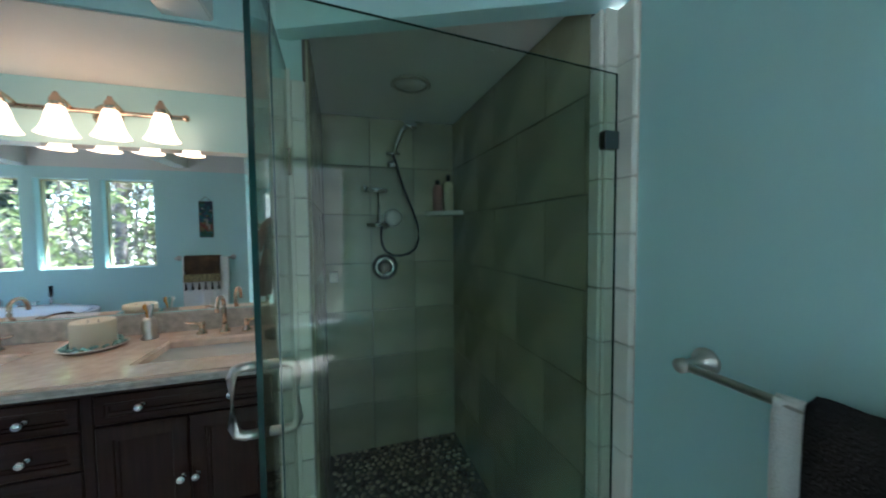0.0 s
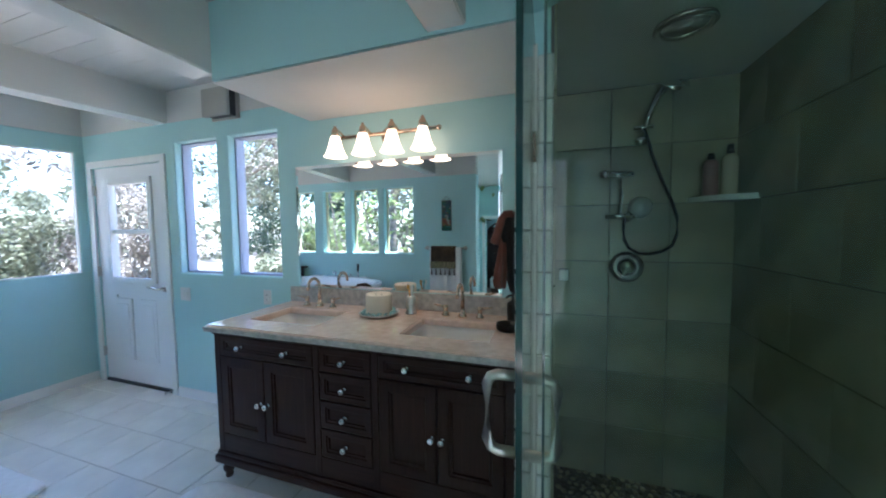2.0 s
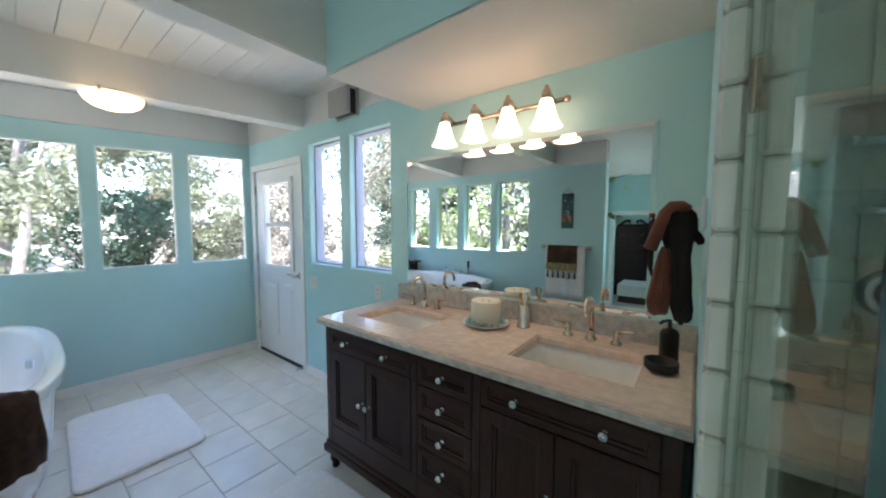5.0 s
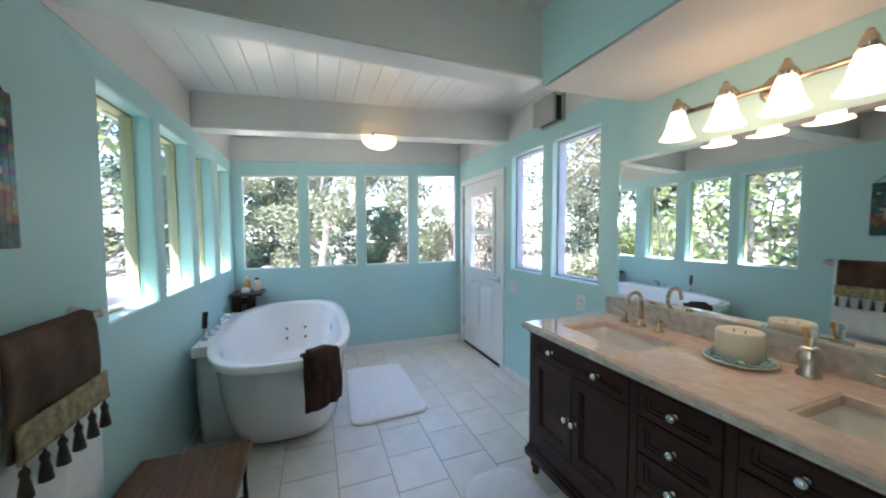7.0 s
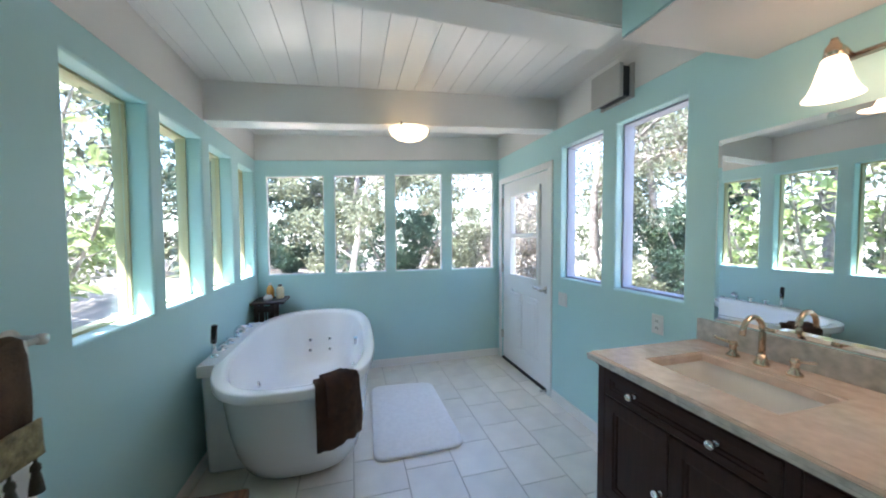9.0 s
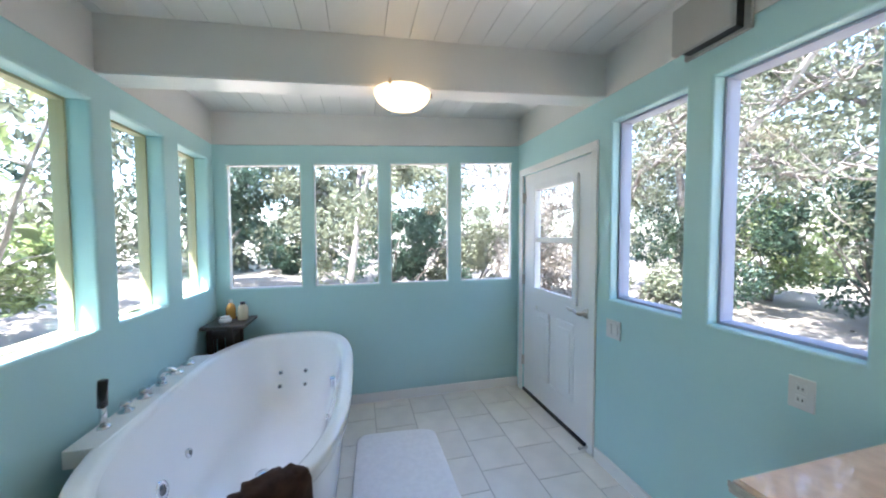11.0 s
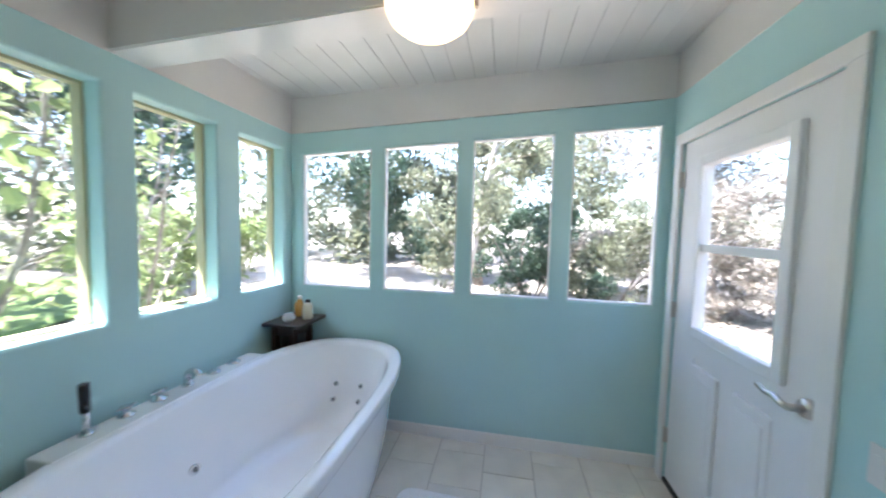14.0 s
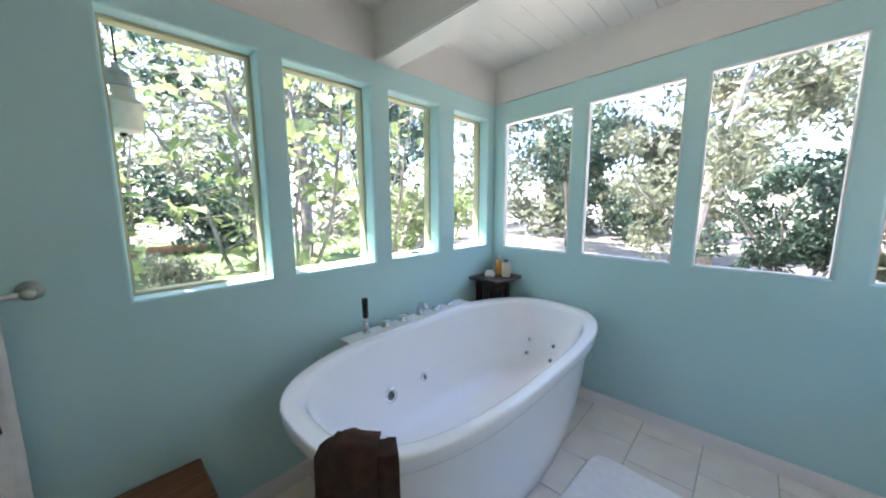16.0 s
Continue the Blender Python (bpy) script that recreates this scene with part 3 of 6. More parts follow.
# ---- flush ceiling lamp on the beam ----
lamp = thing("ceiling_lamp", (1.11, -1.284, 2.288), "warm lit alabaster dome lamp under the beam", "ceiling lamp")
LX = 1.19
part("canopy", lathe(B(), [(0.0, 2.288), (0.06, 2.288), (0.065, 2.27), (0.10, 2.262), (0.0, 2.26)], (LX, -1.284, 0), 28), BRONZE_NICKEL, lamp, "brass ceiling plate", smooth=True)
part("dome", lathe(B(), [(0.150, 2.257), (0.148, 2.245), (0.134, 2.217), (0.102, 2.192), (0.058, 2.177), (0.0, 2.172)], (LX, -1.284, 0), 32), DOME, lamp, "lit frosted glass dome", smooth=True)
for k3 in range(3):
    a = radians(90 + 120 * k3)
    part("clip", box(B(), LX + 0.155 * math.cos(a) - 0.007, LX + 0.155 * math.cos(a) + 0.007, -1.284 + 0.155 * math.sin(a) - 0.007, -1.284 + 0.155 * math.sin(a) + 0.007, 2.245, 2.270, 0.002), BRONZE_NICKEL, lamp)

# ---- vanity ----
VX0, VX1, VF = 2.440, 4.140, -0.625
vanity = thing("vanity_cabinet", (3.33, -0.32, 0), "espresso wood double vanity with drawers and clear knobs", "vanity")
bm = box(B(), VX0, VX1, VF + 0.022, -0.012, 0.14, 0.745)
body = part("body", bm, VANITY, vanity)
for x0, x1 in ((VX0, VX0 + 0.02), (VX1 - 0.02, VX1)):
    part("side_panel", box(B(), x0, x1, VF + 0.022, -0.012, 0.746, 0.885), VANITY, vanity)
part("front_rail", box(B(), VX0 + 0.021, VX1 - 0.021, VF + 0.023, VF + 0.04, 0.746, 0.885), VANITY_X, vanity)
bm = box(B(), VX0 - 0.02, VX1 + 0.005, VF - 0.02, -0.012, 0.105, 0.150, 0.010)
box(bm, VX0 - 0.01, VX1 + 0.002, VF - 0.008, -0.012, 0.150, 0.175, 0.008)
part("base_moulding", bm, VANITY_X, vanity)
part("top_moulding", box(B(), VX0 - 0.010, VX1 + 0.002, VF - 0.008, VF + 0.020, 0.862, 0.884, 0.006), VANITY_X, vanity)
for x in (VX0 + 0.03, VX1 - 0.03):
    for y in (VF + 0.03, -0.06):
        part("leg", lathe(B(), [(0.0, 0.107), (0.026, 0.107), (0.020, 0.092), (0.031, 0.070), (0.031, 0.050), (0.018, 0.026), (0.022, 0.012), (0.018, 0.001), (0.0, 0.001)], (x, y, 0), 16), VANITY, vanity, smooth=True)
for x in (VX0, 3.122, 3.459, VX1 - 0.045):
    part("stile", box(B(), x, x + (0.040 if x == VX0 else 0.045 if x > 4 else 0.035), VF, VF + 0.022, 0.176, 0.861, 0.003), VANITY, vanity)


def panel_front(name, x0, x1, z0, z1, knobs, wide):
    """A framed front in one piece with a sunk, bevelled panel, and round knobs."""
    f, b2, w = VF - 0.002, VF + 0.021, wide
    def loop(d, y):
        return [(x0 + d, y, z0 + d), (x1 - d, y, z0 + d), (x1 - d, y, z1 - d), (x0 + d, y, z1 - d)]
    bm = loft(B(), [loop(0, b2), loop(0, f + 0.003), loop(0.003, f), loop(w, f), loop(w + 0.003, f + 0.006), loop(w + 0.012, f + 0.007), loop(w + 0.015, f + 0.014)])
    ob = part(name, bm, VANITY_X if name == "drawer" else VANITY, vanity)
    for kx, kz in knobs:
        bm = cyl(B(), (kx, f + 0.011, kz), (kx, f - 0.002, kz), 0.011, 0.008, 12)
        cyl(bm, (kx, f - 0.002, kz), (kx, f - 0.012, kz), 0.006, seg=10)
        ball(bm, (kx, f - 0.024, kz), 0.0165, (1, 0.85, 1), 12)
        part("knob", bm, CHROME, ob, "faceted chrome and crystal knob", smooth=True)
    return ob


panel_front("drawer", 2.482, 3.118, 0.745, 0.857, [(2.64, 0.803), (2.953, 0.803)], 0.030)
panel_front("drawer", 3.497, 4.092, 0.745, 0.857, [(3.645, 0.808), (3.944, 0.808)], 0.030)
for z0, z1 in ((0.735, 0.857), (0.588, 0.728), (0.440, 0.581), (0.285, 0.433)):
    panel_front("drawer", 3.160, 3.455, z0, z1, [(3.305, (z0 + z1) / 2)], 0.030)
for x0, x1, kx in ((2.482, 2.791, 2.768), (2.796, 3.118, 2.820), (3.497, 3.788, 3.766), (3.793, 4.092, 3.815)):
    panel_front("door", x0, x1, 0.285, 0.738, [(kx, 0.50)], 0.052)
part("bottom_rail", box(B(), VX0, VX1, VF + 0.002, VF + 0.021, 0.176, 0.280, 0.003), VANITY_X, vanity)


def slab_with_holes(x_cuts, y_cuts, holes, z0, z1):
    bm = B()
    grid = [[bm.verts.new((x, y, z1)) for y in y_cuts] for x in x_cuts]
    for i in range(len(x_cuts) - 1):
        for j in range(len(y_cuts) - 1):
            if (i, j) not in holes:
                bm.faces.new((grid[i][j], grid[i + 1][j], grid[i + 1][j + 1], grid[i][j + 1]))
    rim = [e for e in bm.edges if len(e.link_faces) == 1]
    made = bmesh.ops.extrude_face_region(bm, geom=bm.faces[:], use_keep_orig=True)
    bmesh.ops.translate(bm, verts=[v for v in made["geom"] if isinstance(v, bmesh.types.BMVert)], vec=(0, 0, z0 - z1))
    bmesh.ops.bevel(bm, geom=[e for e in rim if e.is_valid], offset=0.008, segments=3, affect="EDGES")
    return bm


S1 = (2.585, 3.035, -0.50, -0.20)
S2 = (3.560, 4.000, -0.50, -0.18)
bm = slab_with_holes([2.425, S1[0], S1[1], S2[0], S2[1], 4.162], [-0.665, -0.50, -0.19, -0.002], {(1, 1), (3, 1)}, 0.886, 0.925)
top = thing("countertop", (3.3, -0.33, 0.886), "polished peach marble countertop with two sink cutouts", "countertop")
part("slab", bm, MARBLE, top)
bm = box(B(), 2.418, 4.162, -0.674, -0.6655, 0.900, 0.916, 0.005, 3)
box(bm, 2.420, 4.162, -0.670, -0.6655, 0.887, 0.899, 0.002)
part("front_edge", bm, SPLASH, top, "grey veined stepped front edge")

single("backsplash", box(B(), 2.43, 4.162, -0.022, -0.001, 0.926, 1.032, 0.003), SPLASH, "grey beige stone backsplash under the mirror", "backsplash", at=(3.3, -0.01, 0.926))
for s in (S1, S2):
    cx, cy, hx, hy = (s[0] + s[1]) / 2, -0.345, (s[1] - s[0]) / 2, 0.155
    rings = []
    for ox, z, r in ((0.012, 0.884, 0.03), (0.004, 0.884, 0.03), (-0.006, 0.85, 0.05), (-0.02, 0.79, 0.06), (-0.06, 0.765, 0.08), (-0.12, 0.760, 0.03)):
        rings.append([(x, y, z) for x, y in rrect(cx, cy, hx + ox, hy + ox, r)])
    sink = thing("sink", (cx, cy, 0.76), "cream porcelain rectangular sink set under the counter", "sink", group="vanity sinks")
    part("basin", loft(B(), rings, cap0=False), PORCELAIN, sink, smooth=True)
    part("drain", lathe(B(), [(0.0, 0.766), (0.018, 0.766), (0.022, 0.763), (0.022, 0.7605)], (cx, cy, 0), 16), BRONZE_NICKEL, sink, smooth=True)


def basin_faucet(x, y):
    ob = thing("faucet", (x, y, 0.925), "warm nickel gooseneck faucet with two lever handles", "faucet", group="vanity faucets")
    bm = lathe(B(), [(0.0, 0.9255), (0.026, 0.9255), (0.026, 0.932), (0.018, 0.945), (0.014, 0.97), (0.0, 0.97)], (x, y, 0), 18)
    tube(bm, [(x, y, 0.96), (x, y, 1.06)] + arc((x, y - 0.055, 1.07), 0.055, 0, 165, 10, (0, 1, 0), (0, 0, 1)) + [(x, y - 0.112, 1.055)], 0.0115, 12, 0.85)
    part("spout", bm, BRONZE_NICKEL, ob, smooth=True)
    for s in (-1, 1):
        hx = x + s * 0.105
        bm = lathe(B(), [(0.0, 0.9255), (0.024, 0.9255), (0.024, 0.932), (0.014, 0.944), (0.012, 0.965), (0.016, 0.975), (0.013, 0.990), (0.0, 0.993)], (hx, y, 0), 18)
        tube(bm, [(hx, y, 0.982), (hx + s * 0.035, y - 0.01, 0.988), (hx + s * 0.068, y - 0.018, 0.996)], 0.007, 8, 0.7)
        part("lever", bm, BRONZE_NICKEL, ob, smooth=True)


basin_faucet(2.765, -0.115)
basin_faucet(3.775, -0.110)

# mirror with bevelled rim
mir = thing("wall_mirror", (3.25, -0.004, 1.034), "large frameless wall mirror with slanted rim above the counter", "mirror")
bm = B()
m0, m1, n0, n1, bw = 2.50, 3.995, 1.036, 1.905, 0.022
loft(bm, [[(m0, -0.001, n0), (m1, -0.001, n0), (m1, -0.001, n1), (m0, -0.001, n1)], [(m0, -0.004, n0), (m1, -0.004, n0), (m1, -0.004, n1), (m0, -0.004, n1)], [(m0 + bw, -0.0075, n0 + bw), (m1 - bw, -0.0075, n0 + bw), (m1 - bw, -0.0075, n1 - bw), (m0 + bw, -0.0075, n1 - bw)]])
part("mirror_glass", bm, MIRROR, mir)

# light bar with four bell shades
bar = thing("vanity_light", (3.28, -0.01, 2.05), "nickel light bar with four lit frosted bell shades", "wall lamp")
bm = lathe(B(), [(0.0, 0.0), (0.062, 0.0), (0.060, 0.012), (0.040, 0.022), (0.0, 0.024)], (3.27, -0.002, 2.052), 24, pose(0, 0, 0, 90, 0, 0))
part("backplate", bm, BRONZE_NICKEL, bar, smooth=True)
bm = tube(B(), [(2.90, -0.065, 2.055), (3.62, -0.065, 2.055)], 0.012, 12)
for x in (2.895, 3.625):
    ball(bm, (x, -0.065, 2.055), 0.017)
cyl(bm, (3.27, -0.02, 2.052), (3.27, -0.065, 2.055), 0.012)
part("rail", bm, BRONZE_NICKEL, bar, smooth=True)
for x in (2.965, 3.165, 3.362, 3.560):
    bm = tube(B(), [(x, -0.065, 2.055), (x, -0.11, 2.075), (x, -0.15, 2.085), (x, -0.165, 2.065)], 0.008, 10)
    lathe(bm, [(0.0, 2.10), (0.008, 2.10), (0.013, 2.085), (0.022, 2.070), (0.026, 2.035), (0.0, 2.03)], (x, -0.165, 0), 16)
    part("arm", bm, BRONZE_NICKEL, bar, smooth=True)
    bm = lathe(B(), [(0.022, 2.042), (0.029, 2.032), (0.038, 2.000), (0.047, 1.962), (0.060, 1.929), (0.073, 1.910), (0.070, 1.909), (0.057, 1.930), (0.044, 1.962), (0.035, 2.000), (0.026, 2.030)], (x, -0.165, 0), 28)
    sh = part("shade", bm, SHADE, bar, "lit frosted white bell shade", smooth=True)
    part("bulb", ball(B(), (x, -0.165, 1.955), 0.026, (1, 1, 1.2), 12), BULB, sh, smooth=True)

# things on the counter
cand = thing("candle_dish", (3.27, -0.20, 0.925), "white round dish ringed with teal glass pebbles", "dish")
part("plate", lathe(B(), [(0.0, 0.926), (0.090, 0.926), (0.121, 0.940), (0.124, 0.944), (0.118, 0.944), (0.090, 0.933), (0.0, 0.933)], (3.27, -0.20, 0), 36), PORCELAIN, cand, smooth=True)
random.seed(5)
bm = B()
for i in range(90):
    a, r = random.uniform(0, 6.283), random.uniform(0.084, 0.110)
    ball(bm, (3.27 + r * math.cos(a), -0.20 + r * math.sin(a), 0.941 + random.uniform(0, 0.012)), random.uniform(0.006, 0.010), (1, 1, 0.7), 6)
part("pebble_ring", bm, TEAL_GLASS, cand, "pale teal glass pebbles", smooth=True)
pil = thing("candle", (3.27, -0.20, 0.934), "thick cream pillar candle, unlit, on a pebbled dish", "candle")
part("wax", lathe(B(), [(0.0, 0.934), (0.078, 0.934), (0.079, 1.050), (0.075, 1.057), (0.053, 1.050), (0.0, 1.042)], (3.27, -0.20, 0), 32), WAX, pil, smooth=True)
for d in (-0.02, 0.02):
    part("wick", cyl(B(), (3.27 + d, -0.20, 1.043), (3.27 + d, -0.20, 1.057), 0.0015, seg=6), BLACK, pil)
cup = thing("toothbrush_holder", (3.445, -0.115, 0.925), "nickel toothbrush holder with colourful brushes", "toothbrush holder")
part("cup", lathe(B(), [(0.0, 0.926), (0.034, 0.926), (0.036, 0.932), (0.026, 0.950), (0.034, 0.985), (0.030, 1.02), (0.022, 1.035), (0.019, 1.035), (0.0, 1.03)], (3.445, -0.115, 0), 24), BRUSHED, cup, smooth=True)
for dx, dy, c in ((-0.008, 0.004, AMBER), (0.006, -0.004, PALE), (0.004, 0.008, TEAL_GLASS)):
    bm = tube(B(), [(3.445 + dx * 0.5, -0.115 + dy * 0.5, 1.02), (3.445 + dx * 2.2, -0.115 + dy * 2, 1.09)], 0.0055, 6)
    box(bm, 3.438 + dx * 2.2, 3.452 + dx * 2.2, -0.125 + dy * 2, -0.112 + dy * 2, 1.075, 1.10, 0.003)
    part("toothbrush", bm, c, cup)
soap = thing("soap_dispenser", (4.075, -0.17, 0.925), "dark bronze pump soap dispenser", "soap dispenser")
part("bottle", lathe(B(), [(0.0, 0.926), (0.032, 0.926), (0.033, 1.03), (0.026, 1.045), (0.012, 1.05), (0.0, 1.05)], (4.075, -0.17, 0), 20), IRON, soap, smooth=True)
bm = cyl(B(), (4.075, -0.17, 1.05), (4.075, -0.17, 1.085), 0.007, seg=10)
tube(bm, [(4.075, -0.17, 1.082), (4.055, -0.195, 1.082), (4.045, -0.208, 1.074)], 0.006, 8)
part("pump", bm, IRON, soap)
dish = lathe(B(), [(0.0, 0.926), (0.045, 0.926), (0.055, 0.935), (0.055, 0.962), (0.051, 0.962), (0.050, 0.938), (0.0, 0.932)], (4.06, -0.30, 0), 24)
single("soap_dish", dish, IRON, "dark bronze round soap dish on the counter", "soap dish", smooth=True, at=(4.06, -0.30, 0.926))

# ---- bathtub ----
TX, TY = 1.025, -2.05
def oval(cx, cy, hx, hy, z, n=64):
    """A rounded tub outline, fuller on the room side than against the wall."""
    out = []
    for i in range(n):
        a = 2 * math.pi * i / n
        c, s = math.cos(a), math.sin(a)
        p = 3.0 if s > 0 else 2.6
        out.append((cx + hx * math.copysign(abs(c) ** (2 / p), c), cy + hy * math.copysign(abs(s) ** (2 / p), s), z))
    return out


tub = thing("bathtub", (TX, TY, 0), "white oval freestanding whirlpool tub with rear deck", "bathtub")
prof = [(0.535, 0.345, 0.002), (0.575, 0.365, 0.016), (0.650, 0.388, 0.07), (0.755, 0.412, 0.20), (0.835, 0.430, 0.36), (0.880, 0.441, 0.52), (0.902, 0.450, 0.630), (0.904, 0.451, 0.644), (0.907, 0.454, 0.647), (0.955, 0.479, 0.648), (0.960, 0.483, 0.650), (0.962, 0.485, 0.655), (0.963, 0.486, 0.695), (0.961, 0.484, 0.701), (0.956, 0.480, 0.704), (0.945, 0.470, 0.705), (0.912, 0.440, 0.704), (0.897, 0.427, 0.700), (0.884, 0.416, 0.690), (0.876, 0.409, 0.675)]
part("shell", loft(B(), [oval(TX, TY, *q) for q in prof], cap1=False), ACRYLIC, tub, smooth=True)
inner = [(0.876, 0.409, 0.675), (0.868, 0.402, 0.65), (0.845, 0.385, 0.58), (0.77, 0.335, 0.40), (0.70, 0.285, 0.26), (0.58, 0.215, 0.205), (0.30, 0.10, 0.200)]
part("basin", loft(B(), [oval(TX, TY, *q) for q in inner], cap0=False), ACRYLIC, tub, smooth=True)
bm = box(B(), 0.50, 1.505, LEFT + 0.040, -2.475, 0.635, 0.7085, 0.008, 3)
part("deck", bm, ACRYLIC, tub)
bm = loft(B(), [[(x, y, z) for x, y in rrect(TX + 0.02, (y0 - 2.59) / 2, h, (y0 + 2.59) / 2, 0.045)] for h, y0, z in ((0.370, -2.34, 0.002), (0.385, -2.34, 0.02), (0.405, -2.385, 0.25), (0.422, -2.43, 0.45), (0.435, -2.455, 0.634))])
part("skirt", bm, ACRYLIC, tub, smooth=True)
part("overflow_plate", box(B(), 0.78, 0.825, -1.712, -1.676, 0.535, 0.595, 0.006), CHROME, tub, "chrome overflow plate")
DZ, DY = 0.706, -2.55
bm = cyl(B(), (1.36, DY, DZ), (1.36, DY, DZ + 0.012), 0.024, 0.02, 18)
tube(bm, [(1.36, DY, DZ + 0.01), (1.362, DY, DZ + 0.10)], 0.013, 12)
part("hand_shower_base", bm, CHROME, tub, smooth=True)
part("hand_shower", tube(B(), [(1.362, DY, DZ + 0.095), (1.366, DY + 0.004, DZ + 0.16), (1.37, DY + 0.01, DZ + 0.205)], 0.017, 12), WAND, tub, "dark hand shower wand", smooth=True)
for x in (1.225, 1.09):
    bm = lathe(B(), [(0.0, 0.0), (0.030, 0.0), (0.030, 0.008), (0.012, 0.014), (0.012, 0.032), (0.022, 0.036), (0.022, 0.044), (0.0, 0.046)], (x, DY, DZ), 20)
    tube(bm, [(x - 0.035, DY, DZ + 0.04), (x + 0.035, DY, DZ + 0.04)], 0.005, 8)
    part("tap", bm, CHROME, tub, smooth=True)
bm = cyl(B(), (0.95, DY, DZ), (0.95, DY, DZ + 0.012), 0.028, 0.024, 18)
tube(bm, [(0.95, DY, DZ), (0.95, DY, DZ + 0.045)] + arc((0.95, DY + 0.035, DZ + 0.045), 0.035, 180, 20, 8, (0, 1, 0), (0, 0, 1)), 0.017, 12)
part("spout", bm, CHROME, tub, smooth=True)
for x in (0.80, 0.66):
    part("dial", lathe(B(), [(0.0, 0.0), (0.034, 0.0), (0.033, 0.010), (0.024, 0.018), (0.0, 0.02)], (x, DY, DZ), 20), CHROME, tub, smooth=True)
part("overflow_slot", box(B(), 1.43, 1.50, DY - 0.006, DY + 0.006, DZ, DZ + 0.002), BLACK, tub)


def jet(at, direction, r):
    q = Vector(direction).to_track_quat("Z", "Y").to_matrix().to_4x4()
    part("jet", lathe(B(), [(0.0, 0.006), (r * 0.5, 0.006), (r * 0.6, 0.010), (r * 0.95, 0.008), (r, -0.004)], at, 16, q), CHROME, tub, "chrome whirlpool jet", smooth=True)
    part("jet_nozzle", lathe(B(), [(0.0, 0.0105), (r * 0.52, 0.0105), (r * 0.55, 0.0065)], at, 14, q), DARK_CHROME, tub, "dark jet nozzle", smooth=True)


for x, z, r in ((1.34, 0.39, 0.042), (1.08, 0.39, 0.024)):
    jet((x, TY - 0.335 * (1 - (abs(x - TX) / 0.77) ** 3.0) ** 0.333 + 0.006, z), (0, 1, 0.3), r)
for y, z in ((-2.12, 0.44), (-2.12, 0.35), (-1.94, 0.44), (-1.94, 0.35)):
    jet((TX - 0.77 - (z - 0.40) * 0.45 + 0.012, y, z), (1, 0, 0.3), 0.017)
for x in (0.95, 1.25):
    jet((x, TY + 0.332, 0.42), (0, -1, 0.3), 0.016)
part("drain", lathe(B(), [(0.0, 0.206), (0.03, 0.206), (0.034, 0.2015)], (1.05, TY, 0), 18), CHROME, tub, smooth=True)


def drape(name, across, profile, mat, label, category, at, fold=0.006, seed=1, thick=0.010, parent=None):
    """Cloth: a list of frames (point, outward vector) across, and a profile of (outward, height) down."""
    bm = B()
    rows = []
    n = len(profile)
    for i, (p, o) in enumerate(across):
        p, o = Vector(p), Vector(o)
        row = []
        for j, (d, z) in enumerate(profile):
            hang = max(0.0, (j - n * 0.45) / n)
            w = noise.noise(Vector((i * 0.33 + seed * 7, j * 0.15, seed))) * fold * (0.4 + 3 * hang)
            row.append(bm.verts.new(p + o * (d + w) + Vector((0, 0, z + noise.noise(Vector((i * 0.4, seed * 3.0, j * 0.5))) * fold * 0.5))))
        rows.append(row)
    for a, b2 in zip(rows, rows[1:]):
        for j in range(n - 1):
            bm.faces.new((a[j], a[j + 1], b2[j + 1], b2[j]))
    bmesh.ops.recalc_face_normals(bm, faces=bm.faces)
    bmesh.ops.solidify(bm, geom=bm.faces[:], thickness=thick)
    if parent is not None:
        return part(name, bm, mat, parent, label, smooth=True)
    return single(name, bm, mat, label, category, smooth=True, at=at)


def spread(pts, n):
    """Points of a profile, evenly refined."""
    out = []
    for (a, b2), (c, d) in zip(pts, pts[1:]):
        out += [(a + (c - a) * i / n, b2 + (d - b2) * i / n) for i in range(n)]
    return out + [pts[-1]]


def tub_rim(a):
    p = oval(TX, TY, 0.952, 0.480, 0.0, 720)[int(a * 2) % 720]
    q = oval(TX, TY, 0.952, 0.480, 0.0, 720)[int(a * 2 + 2) % 720]
    t = Vector((q[0] - p[0], q[1] - p[1], 0)).normalized()
    return Vector(p), Vector((t.y, -t.x, 0))


line = [tub_rim(10 + 29 * i / 18) for i in range(19)]
prof_t = spread([(-0.13, 0.62), (-0.105, 0.69), (-0.07, 0.718), (0.0, 0.718), (0.022, 0.69), (0.026, 0.58), (0.028, 0.48), (0.030, 0.38)], 4)
drape("bath_towel", line, prof_t, BROWN_TERRY, "dark brown terry towel draped over the tub rim", "towel", (1.85, -1.85, 0.34), 0.012, 2, 0.012)
line = [tub_rim(15 + 17 * i / 12) for i in range(13)]
prof_t = spread([(-0.11, 0.715), (-0.06, 0.742), (0.0, 0.742), (0.036, 0.71), (0.044, 0.64), (0.048, 0.56)], 4)
drape("washcloth", line, prof_t, BROWN_TERRY, "dark brown washcloth folded over the bath towel", "washcloth", (1.85, -1.85, 0.535), 0.012, 4, 0.014)


